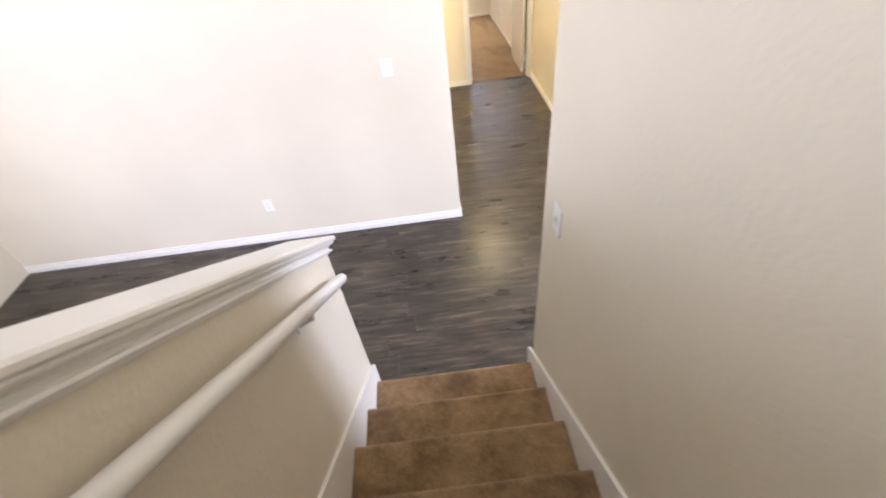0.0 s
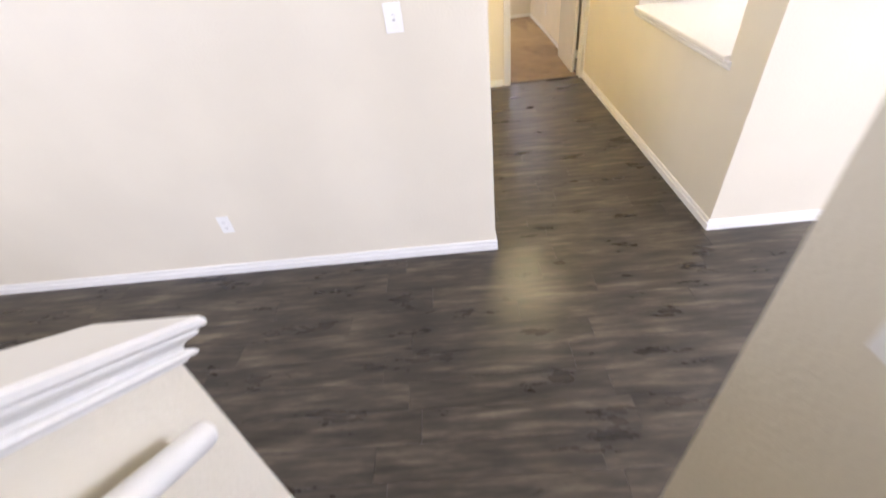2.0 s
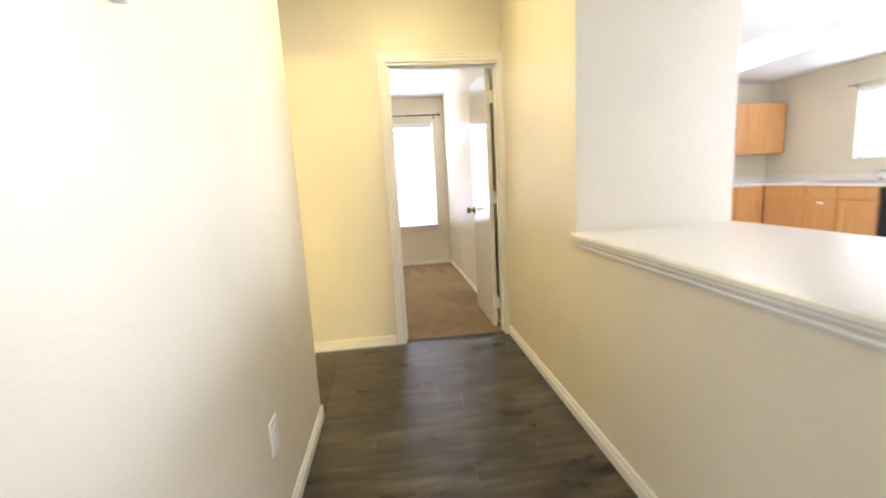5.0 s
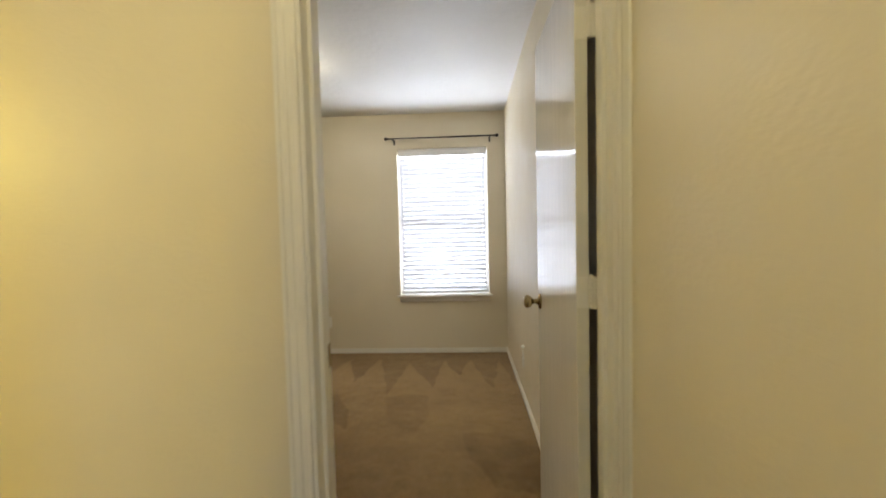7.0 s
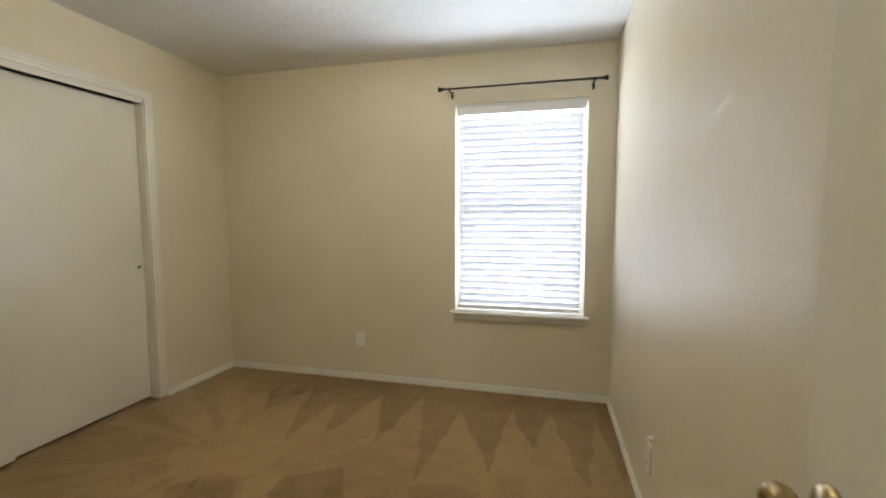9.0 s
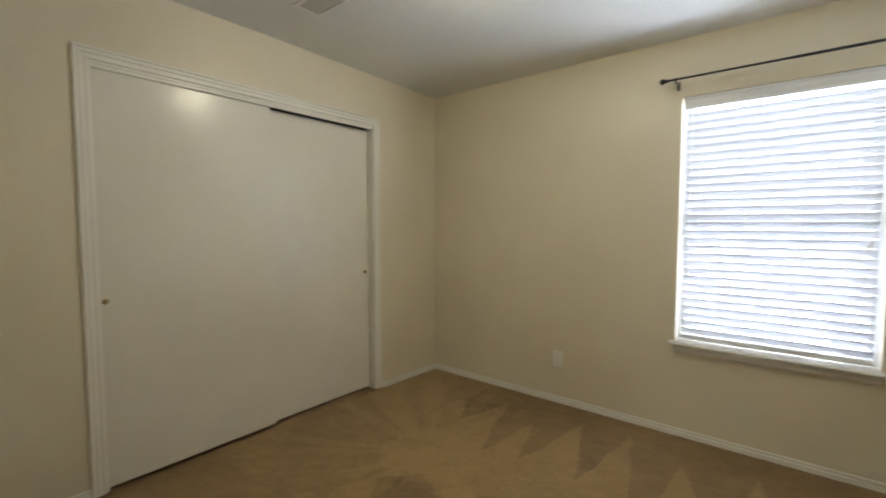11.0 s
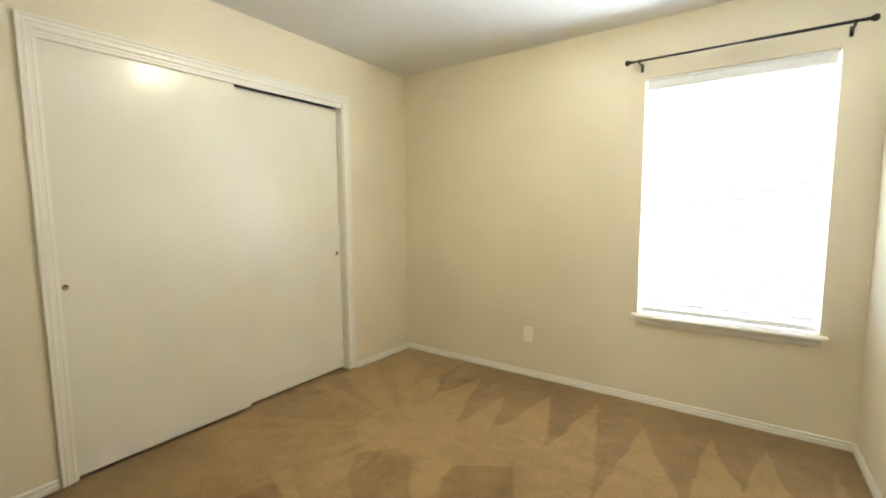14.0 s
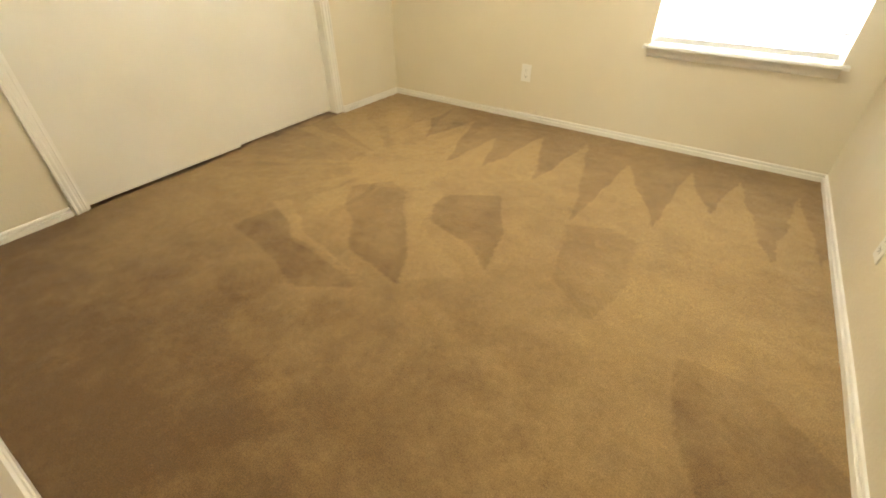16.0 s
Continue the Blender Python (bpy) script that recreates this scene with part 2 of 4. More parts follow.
# ---- building blocks ----
def box(bm, x0, x1, y0, y1, z0, z1):
    v = [bm.verts.new(p) for p in ((x0, y0, z0), (x1, y0, z0), (x1, y1, z0), (x0, y1, z0), (x0, y0, z1), (x1, y0, z1), (x1, y1, z1), (x0, y1, z1))]
    for f in ((0, 3, 2, 1), (4, 5, 6, 7), (0, 1, 5, 4), (1, 2, 6, 5), (2, 3, 7, 6), (3, 0, 4, 7)):
        bm.faces.new([v[i] for i in f])
    return v


def part(name, bm, mat, parent=None, label="", bevel=0.0, smooth=False):
    if bevel:
        bmesh.ops.bevel(bm, geom=list(bm.edges), offset=bevel, segments=2, profile=0.6, affect="EDGES", clamp_overlap=True)
    me = bpy.data.meshes.new(name)
    bm.to_mesh(me)
    bm.free()
    me.materials.append(mat)
    if smooth:
        for p in me.polygons:
            p.use_smooth = True
    ob = new(name, me)
    ob.parent = parent
    return tagged(ob, label)


def boxes(name, spans, mat, parent=None, label="", bevel=0.0):
    bm = bmesh.new()
    for s in spans:
        box(bm, *s)
    return part(name, bm, mat, parent, label, bevel)


def solid(spans):
    """One closed mesh for the union of boxes: only its outer faces, on shared corners."""
    cuts = [sorted({round(v, 4) for s in spans for v in s[2 * k:2 * k + 2]}) for k in range(3)]
    nx, ny, nz = (len(c) - 1 for c in cuts)
    full = set()
    for i, j, k in itertools.product(range(nx), range(ny), range(nz)):
        mid = [(cuts[a][n] + cuts[a][n + 1]) / 2 for a, n in enumerate((i, j, k))]
        if any(all(s[2 * a] < mid[a] < s[2 * a + 1] for a in range(3)) for s in spans):
            full.add((i, j, k))
    bm, corner = bmesh.new(), {}
    sides = (((-1, 0, 0), ((0, 0, 0), (0, 0, 1), (0, 1, 1), (0, 1, 0))), ((1, 0, 0), ((1, 0, 0), (1, 1, 0), (1, 1, 1), (1, 0, 1))),
             ((0, -1, 0), ((0, 0, 0), (1, 0, 0), (1, 0, 1), (0, 0, 1))), ((0, 1, 0), ((0, 1, 0), (0, 1, 1), (1, 1, 1), (1, 1, 0))),
             ((0, 0, -1), ((0, 0, 0), (0, 1, 0), (1, 1, 0), (1, 0, 0))), ((0, 0, 1), ((0, 0, 1), (1, 0, 1), (1, 1, 1), (0, 1, 1))))
    for cell in sorted(full):
        for step, quad in sides:
            if tuple(a + b for a, b in zip(cell, step)) in full:
                continue
            vs = []
            for q in quad:
                key = tuple(a + b for a, b in zip(cell, q))
                if key not in corner:
                    corner[key] = bm.verts.new([cuts[a][key[a]] for a in range(3)])
                vs.append(corner[key])
            bm.faces.new(vs)
    return bm


def structure(name, spans, mat, label="", bevel=0.0):
    return tagged(part(name, solid(spans), mat, None, label, bevel), kind="structure")


def thing(name, label, category, at=(0, 0, 0), group=""):
    ob = new(name)
    ob.location = at
    ob.empty_display_size = 0.1
    return tagged(ob, label, category, group)


def sweep(bm, outline, path):
    """A moulding: the outline (across, up) carried along straight path points (place, across-way, up-way)."""
    rings = []
    for p, a, u in path:
        p, a, u = Vector(p), Vector(a), Vector(u)
        rings.append([bm.verts.new(p + a * s + u * t) for s, t in outline])
    n = len(outline)
    for r, q in zip(rings, rings[1:]):
        for i in range(n):
            bm.faces.new((r[i], r[(i + 1) % n], q[(i + 1) % n], q[i]))
    bm.faces.new(rings[0][::-1])
    bm.faces.new(rings[-1])
    bmesh.ops.recalc_face_normals(bm, faces=bm.faces)


def tube(bm, a, b, r, n=12, r2=None):
    a, b = Vector(a), Vector(b)
    q = (b - a).to_track_quat("Z", "Y")
    rings = [[bm.verts.new(p + q @ Vector((math.cos(2 * math.pi * i / n) * rr, math.sin(2 * math.pi * i / n) * rr, 0))) for i in range(n)] for p, rr in ((a, r), (b, r if r2 is None else r2))]
    for i in range(n):
        bm.faces.new((rings[0][i], rings[0][(i + 1) % n], rings[1][(i + 1) % n], rings[1][i]))
    bm.faces.new(rings[0][::-1])
    bm.faces.new(rings[1])


def lathe(bm, outline, m, n=24):
    """Turns (radius, height) pairs round the z axis of the pose m."""
    rings = []
    for r, z in outline:
        if r < 1e-5:
            rings.append([bm.verts.new(m @ Vector((0, 0, z)))])
        else:
            rings.append([bm.verts.new(m @ Vector((r * math.cos(2 * math.pi * i / n), r * math.sin(2 * math.pi * i / n), z))) for i in range(n)])
    for a, b in zip(rings, rings[1:]):
        for i in range(n):
            j = (i + 1) % n
            if len(a) == 1:
                bm.faces.new((a[0], b[j], b[i]))
            elif len(b) == 1:
                bm.faces.new((a[i], a[j], b[0]))
            else:
                bm.faces.new((a[i], a[j], b[j], b[i]))
    bmesh.ops.recalc_face_normals(bm, faces=bm.faces)


BASE = [(0, 0), (0.0115, 0), (0.0115, 0.040), (0.0105, 0.041), (0.0015, 0.045), (0.0015, 0.056), (0.0100, 0.060), (0.0105, 0.065), (0.0075, 0.072), (0, 0.074)]


def sag(y):
    """The bedroom slab lies a little lower towards the window wall."""
    return -0.033 * max(0.0, min(1.0, (y - 4.5) / 1.5))


def baseboard(a, b, out, tall=1.0):
    """A run of skirting from a to b along a wall that faces out."""
    bm = bmesh.new()
    sweep(bm, [(s, t * tall) for s, t in BASE], [((p[0], p[1], sag(p[1])), (*out, 0), (0, 0, 1)) for p in (a, b)])
    return tagged(part("baseboard", bm, TRIM), "white-painted wooden baseboard with a moulded top", kind="structure")


CASING = [(0, 0), (0.058, 0), (0.058, 0.017), (0.050, 0.017), (0.044, 0.012), (0.030, 0.013), (0.024, 0.009), (0.010, 0.009), (0.006, 0.011), (0, 0.009)]


def casing(origin, along, out, width, height, foot=0.0, wide=1.0):
    """Moulded trim round an opening: origin at the opening's lower corner, its thick side outwards; mitred corners."""
    bm = bmesh.new()
    o, a, n, up = Vector(origin), Vector(along), Vector(out), Vector((0, 0, 1))
    ring = []
    for s, t in CASING:
        s *= wide
        pts = [o + a * (-s) + up * foot, o + a * (-s) + up * (height + s), o + a * (width + s) + up * (height + s), o + a * (width + s) + up * foot]
        ring.append([bm.verts.new(p + n * t) for p in pts])
    k = len(ring)
    for i in range(k):
        for j in range(3):
            bm.faces.new((ring[i][j], ring[(i + 1) % k][j], ring[(i + 1) % k][j + 1], ring[i][j + 1]))
    bm.faces.new([r[0] for r in ring])
    bm.faces.new([r[3] for r in ring])
    bmesh.ops.recalc_face_normals(bm, faces=bm.faces)
    return bm


# ---- plan, in metres: y runs from the stairs to the bedroom window ----
HX0, HX1 = -1.300, 0.0        # hall
DY, BY0, BY1 = 2.842, 2.98, 6.112   # door wall, bedroom front and back faces
BX0, BX1 = -3.060, -0.010      # bedroom sides
DL, DR = -0.828, -0.022       # bedroom door opening
H = 2.44
KX = 5.25                     # kitchen's and living room's east wall
TOP = 5.3                     # ceiling over the stairs
LX, LY = -5.2, -6.5
SX0, SX1 = -1.98, -1.07       # stairs
SEND = -1.65

# walls
structure("wall_living_north", [(LX, HX0, 0, 0.12, 0, TOP), (HX0, KX, 0, 0.12, H + 0.2, TOP)], WALL, "cream-painted wall with orange peel texture")
structure("wall_hall_west", [(HX0 - 0.12, HX0, 0.12, 1.88, 0, H)], WALL, "cream-painted hall wall beside the passage")
structure("wall_alcove", [(-2.3, HX0 - 0.12, 1.76, 1.88, 0, H), (-2.42, -2.3, 1.76, 2.12, 0, H), (-2.42, -2.3, 2.78, DY, 0, H), (-2.42, -2.3, 2.12, 2.78, 2.03, H)], WALL, "cream-painted wall of a side passage")
structure("wall_bathroom", [(-4.4, -4.28, 0.6, DY, 0, H), (-4.28, -2.42, 0.6, 0.72, 0, H), (-2.42, -2.3, 0.6, 1.76, 0, H)], WALL, "cream-painted bathroom wall")
structure("wall_hall_east", [(0, 0.12, 0, 0.285, 0, H), (0, 0.12, 0.285, 1.605, 0, 0.874), (0, 0.785, 1.605, 2.83, 0, H)], WALL, "cream-painted hall wall with a serving hatch above a ledge")
structure("wall_stub", [(0.12, 0.855, 0, 0.12, 0, H)], WALL, "short cream-painted wall at the kitchen opening")
structure("wall_door", [(-4.4, DL, DY, BY0, 0, H), (DR, 0.785, DY, BY0, 0, H), (DL, DR, DY, BY0, 2.035, H)], WALL, "cream-painted wall round the bedroom door")
structure("wall_bedroom_east", [(BX1, 0.132, BY0, BY1, -0.04, H)], WALL, "cream-painted bedroom wall")
WX0, WX1, WZ0, WZ1 = -1.096, -0.188, 0.571, 2.057
structure("wall_bedroom_north", [(-3.9, WX0, BY1, BY1 + 0.16, -0.04, H), (WX1, 0.132, BY1, BY1 + 0.16, -0.04, H), (WX0, WX1, BY1, BY1 + 0.16, -0.04, WZ0 - 0.02), (WX0, WX1, BY1, BY1 + 0.16, WZ1, H)], WALL, "cream-painted bedroom wall round the window")
CY0, CY1, CZ = 3.674, 5.386, 2.044
structure("wall_bedroom_west", [(BX0 - 0.12, BX0, BY0, CY0, 0, H), (BX0 - 0.12, BX0, CY1, BY1, -0.04, H), (BX0 - 0.12, BX0, CY0, CY1, CZ, H)], WALL, "cream-painted bedroom wall round the closet")
structure("wall_closet", [(-3.9, -3.78, BY0, BY1, 0, H)], WALL, "plain wall inside the closet")
structure("wall_kitchen_north", [(0.132, KX, BY1, BY1 + 0.16, 0, H)], WALL, "cream-painted kitchen wall")
KW0, KW1 = 3.55, 4.80
structure("wall_kitchen_east", [(KX, KX + 0.16, 0, 0.25, 0, H), (KX, KX + 0.16, 2.25, KW0, 0, H), (KX, KX + 0.16, 0.25, 2.25, 2.1, H), (KX, KX + 0.16, KW1, BY1 + 0.16, 0, H), (KX, KX + 0.16, KW0, KW1, 0, 1.195), (KX, KX + 0.16, KW0, KW1, 2.10, H)], WALL, "cream-painted kitchen wall round the sink window")
structure("wall_living_east", [(KX, KX + 0.16, LY, -5.2, 0, TOP), (KX, KX + 0.16, -1.6, 0, 0, TOP), (KX, KX + 0.16, -5.2, -1.6, 0, 0.75), (KX, KX + 0.16, -5.2, -1.6, 3.1, TOP)], WALL, "cream-painted living room wall")
structure("wall_living_south", [(LX, -4.75, LY - 0.16, LY, 0, TOP), (-2.45, -0.1, LY - 0.16, LY, 0, TOP), (-4.75, -2.45, LY - 0.16, LY, 0, 0.85), (-4.75, -2.45, LY - 0.16, LY, 3.15, TOP), (3.3, KX, LY - 0.16, LY, 0, TOP), (-0.1, 3.3, LY - 0.16, LY, 0, 0.9), (-0.1, 3.3, LY - 0.16, LY, 3.5, TOP)], WALL, "cream-painted living room wall")
structure("wall_living_west", [(LX - 0.16, LX, LY, -4.8, 0, TOP), (LX - 0.16, LX, -1.6, 0.12, 0, TOP), (LX - 0.16, LX, -4.8, -1.6, 0, 1.0), (LX - 0.16, LX, -4.8, -1.6, 3.4, TOP)], WALL, "cream-painted living room wall")
structure("wall_stairs", [(SX1, SX1 + 0.12, LY, -1.67, 0, TOP)], WALL, "tall cream-painted wall along the stairs")

# ceilings
structure("ceiling_low", [(-4.4, KX, 0.12, BY1, H, H + 0.2)], CEIL, "off-white textured ceiling")
structure("ceiling_high", [(LX, KX, LY, 0.12, TOP, TOP + 0.2)], CEIL, "off-white ceiling above the stairs")

bm = bmesh.new()
pr = [(BY0, H - 0.004), (4.5, H - 0.004), (BY1, H - 0.034), (BY1, H + 0.01), (BY0, H + 0.01)]
ends = [[bm.verts.new((x, y, z)) for y, z in pr] for x in (BX0 - 0.001, BX1 + 0.001)]
for i in range(5):
    bm.faces.new((ends[0][i], ends[0][(i + 1) % 5], ends[1][(i + 1) % 5], ends[1][i]))
bm.faces.new(ends[0])
bm.faces.new(ends[1][::-1])
bmesh.ops.recalc_face_normals(bm, faces=bm.faces)
tagged(part("ceiling_bedroom", bm, CEIL), "off-white textured bedroom ceiling", kind="structure")

# ground outside and floors under the coverings
structure("ground", [(-60, 60, -60, 60, -0.5, -0.3)], OUTSIDE, "dry lawn round the house")
structure("subfloor", [(LX, KX, LY, BY1, -0.2, -0.045)], DARK, "dark floor slab under the coverings")
structure("floor_kitchen", [(0.12, KX, 0.0, BY1, -0.012, 0.0)], TILE, "pale kitchen floor")
structure("floor_bathroom", [(-4.28, -2.36, 0.72, DY, -0.012, 0.0)], TILE, "pale bathroom floor")


# light peaks and dark tips of the wedges along the window wall, then the single strips: (x, y) pairs
PEAKS = ((-2.42, 5.74), (-2.13, 5.84), (-1.83, 5.66), (-1.58, 5.87), (-1.28, 5.93), (-0.98, 5.74), (-0.65, 5.86), (-0.405, 5.85), (-0.125, 5.82), (0.1, 5.8))
TIPS = ((-2.24, 5.40), (-1.90, 5.13), (-1.68, 5.18), (-1.36, 5.20), (-1.03, 4.90), (-0.70, 5.08), (-0.50, 5.34), (-0.22, 5.05), (-0.05, 5.15))
STRIPS = ((0.34, ((-2.14, 4.58), (-1.99, 4.76), (-1.86, 4.68), (-1.58, 4.34), (-1.42, 4.09), (-1.76, 4.17), (-2.04, 4.44))),
          (0.38, ((-1.65, 4.80), (-1.42, 4.94), (-1.26, 4.64), (-1.19, 4.34), (-1.34, 4.46), (-1.57, 4.54), (-1.66, 4.67))),
          (0.20, ((-1.04, 4.86), (-0.86, 4.95), (-0.72, 4.88), (-0.68, 4.60), (-0.74, 4.30), (-0.93, 4.45))),
          (0.22, ((-0.46, 4.30), (-0.23, 4.32), (-0.02, 4.14), (-0.02, 3.70), (-0.29, 3.75), (-0.41, 4.06))),
          (0.24, ((-2.30, 4.22), (-2.02, 4.08), (-1.56, 3.99), (-1.74, 3.86), (-2.34, 4.0))),
          (-0.26, ((-2.30, 4.30), (-2.05, 4.16), (-1.70, 4.06), (-1.52, 4.02), (-2.02, 4.10), (-2.36, 4.24))),
          (-0.16, ((-1.85, 4.72), (-1.68, 4.80), (-1.60, 4.50), (-1.22, 4.26), (-1.44, 4.12))))


def within(x, y, points):
    inside, j = False, len(points) - 1
    for i, (px, py) in enumerate(points):
        qx, qy = points[j]
        if (py > y) != (qy > y) and x < (qx - px) * (y - py) / (qy - py) + px:
            inside = not inside
        j = i
    return inside


def pile_tone(x, y):
    """How dark the carpet is: pile brushed away in wedges left by a vacuum cleaner along the back wall, a fan in the
    corner, a few strips; and a broad rise towards the door and closet.
    """
    # base tone: darker towards the door, more so on the closet side, plus random clouds
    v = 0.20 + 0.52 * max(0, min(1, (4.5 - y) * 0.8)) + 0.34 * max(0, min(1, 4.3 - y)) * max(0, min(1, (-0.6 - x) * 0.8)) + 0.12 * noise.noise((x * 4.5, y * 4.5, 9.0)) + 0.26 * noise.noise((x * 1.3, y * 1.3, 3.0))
    wx = x + 0.022 * noise.noise((x * 6, y * 6, 0.0)) + 0.004 * noise.noise((x * 40, y * 40, 2.0))
    wy = y + 0.03 * noise.noise((x * 5, y * 5, 4.0))
    if x > -2.45 and y > 4.85:
        dark = False
        for (ax, ay), (tx, ty), (bx, by) in zip(PEAKS, TIPS, PEAKS[1:]):
            if ax <= wx < bx:
                dark = wy > ay + (by - ay) * (wx - ax) / (bx - ax) or within(wx, wy, ((ax, ay), (tx, ty), (bx, by)))
        near = max(0.0, 1 - abs(wy - 5.45) / 0.55)
        v += (0.30 + 0.14 * noise.noise((x * 3, y * 1.2, 5.0))) if dark else -0.24 * near
    cx, cy = -2.10, 4.95
    r, ang = math.hypot(wx - cx, wy - cy), math.atan2(wy - cy, wx - cx)
    if wx < -1.75 and 4.2 < y < 5.6 and r < 0.30:
        v -= 0.20
    if wx < -2.0 and y > 4.3 and 0.26 < r < 1.2:
        k = (ang + 0.5 * noise.noise((ang * 2, 0, 7))) / 0.42
        much = 0.55 + 0.8 * noise.noise((x * 2.2, y * 2.2, 11.0))
        v += much * (0.24 * min(1, (1.2 - r) * 4) if (k - math.floor(k)) > 0.45 + 0.30 * (1 - r) else -0.10)
    for change, points in STRIPS:
        if within(wx, wy, points):
            v += change
    return max(0.0, min(1.0, v))


def carpet():
    nx, ny, x0, y0, x1, y1 = 300, 310, BX0, DY + 0.06, BX1, BY1
    verts = [(x0 + (x1 - x0) * i / nx, y0 + (y1 - y0) * j / ny, 0.004 + 0.002 * noise.noise((i * 0.2, j * 0.2, 0)) + sag(y0 + (y1 - y0) * j / ny)) for j in range(ny + 1) for i in range(nx + 1)]
    faces = [(j * (nx + 1) + i, j * (nx + 1) + i + 1, (j + 1) * (nx + 1) + i + 1, (j + 1) * (nx + 1) + i) for j in range(ny) for i in range(nx)]
    me = bpy.data.meshes.new("floor_carpet")
    me.from_pydata(verts, [], faces)
    att = me.attributes.new("pile_tone", "FLOAT", "POINT")
    att.data.foreach_set("value", [pile_tone(x, y) for x, y, z in verts])
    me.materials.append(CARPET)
    for p in me.polygons:
        p.use_smooth = True
    return tagged(new("floor_carpet", me), "tan cut-pile carpet with vacuum cleaner marks", kind="structure")


carpet()
structure("closet_floor", [(-3.78, BX0, BY0, BY1, -0.030, -0.010)], STAIR_CARPET, "tan carpet inside the closet")
structure("threshold", [(DL, DR, DY + 0.035, DY + 0.06, -0.012, 0.007)], STRIP, "dark strip between vinyl and carpet")
structure("trim_kitchen_strip", [(0.855, KX, -0.03, 0.0, -0.012, 0.004)], STRIP, "narrow strip between vinyl and kitchen floor")

# baseboards
for a, b, out in (((LX, 0), (HX0 + 0.0115, 0), (0, -1)), ((HX0, 0), (HX0, 1.88), (1, 0)), ((HX0 + 0.0115, 1.88), (-2.3, 1.88), (0, 1)),
                  ((-2.3, DY), (DL - 0.06, DY), (0, -1)), ((0, 0), (0, DY), (-1, 0)), ((-0.0115, 0), (0.8665, 0), (0, -1)), ((0.855, 0), (0.855, 0.12), (1, 0)),
                  ((BX1, 2.99), (BX1, 4.5), (-1, 0)), ((BX1, 4.5), (BX1, BY1), (-1, 0)), ((BX0, BY1), (BX1, BY1), (0, -1)), ((BX0, CY1 + 0.065), (BX0, BY1), (1, 0)), ((BX0, BY0), (BX0, CY0 - 0.065), (1, 0)),
                  ((BX0, BY0), (DL - 0.06, BY0), (0, 1)), ((SX1 + 0.12, LY), (SX1 + 0.12, -1.657), (1, 0))):
    baseboard(a, b, out, 0.70 if max(a[1], b[1]) > BY0 else 1.0)


# ---- stairs ----
RISE, RUN = 0.196, 0.266


def step_z(n):
    return 0.222 + RISE * (n - 1)


def stairs():
    """Sixteen carpeted steps; each has a rounded nosing and its own riser, and is solid down to the floor."""
    root = tagged(thing("staircase", "straight carpeted staircase between walls, tan pile over rounded nosings", "stairs"), kind="structure")
    for n in range(1, 17):
        z, y = step_z(n), -1.672 - RUN * (n - 1)
        back = y - RUN - 0.03 if n < 16 else LY
        r, c = 0.020, []
        for k in range(7):
            a = math.pi * 0.5 - math.pi * k / 6
            c.append((y - r + r * math.cos(a), z - r + r * math.sin(a)))
        c += [(y - 0.030, z - 0.045), (y - 0.030, z - RISE if n > 1 else 0.0), (back, z - RISE if n > 1 else 0.0), (back, z)]
        bm = bmesh.new()
        lo = [bm.verts.new((SX0 + 0.012, yy, zz)) for yy, zz in c]
        hi = [bm.verts.new((SX1 - 0.012, yy, zz)) for yy, zz in c]
        for i in range(len(c)):
            bm.faces.new((lo[i], lo[(i + 1) % len(c)], hi[(i + 1) % len(c)], hi[i]))
        bm.faces.new(lo)
        bm.faces.new(hi[::-1])
        bmesh.ops.recalc_face_normals(bm, faces=bm.faces)
        part("step", bm, STAIR_CARPET, root)


stairs()
SLOPE = 0.74
CAP_SLOPE = 0.718


def sloped_board(name, x0, x1, y_end, y_back, top_at, lower, mat, label):
    """A board along the stairs: its top edge passes the height top_at at y_end and climbs with the stairs."""
    bm = bmesh.new()
    zb = top_at + SLOPE * (y_end - y_back)
    prof = [(y_end, 0.0), (y_end, top_at - 0.02), (y_end - 0.02, top_at), (y_back, zb), (y_back, zb - lower), (y_end - 0.6, 0.0)]
    lo = [bm.verts.new((x0, y, z)) for y, z in prof]
    hi = [bm.verts.new((x1, y, z)) for y, z in prof]
    n = len(prof)
    for i in range(n):
        bm.faces.new((lo[i], lo[(i + 1) % n], hi[(i + 1) % n], hi[i]))
    bm.faces.new(lo)
    bm.faces.new(hi[::-1])
    bmesh.ops.recalc_face_normals(bm, faces=bm.faces)
    return tagged(part(name, bm, mat), label, kind="structure")


sloped_board("trim", SX0, SX0 + 0.013, -1.612, -5.9, 0.318, 0.7, TRIM, "white-painted skirt board along the half wall")
sloped_board("trim", SX1 - 0.013, SX1, -1.612, -5.9, 0.290, 0.7, TRIM, "white-painted skirt board along the stair wall")
structure("trim", [(SX1, SX1 + 0.12, -1.67, -1.655, 0, 0.074)], TRIM, "white-painted baseboard at the wall's end")


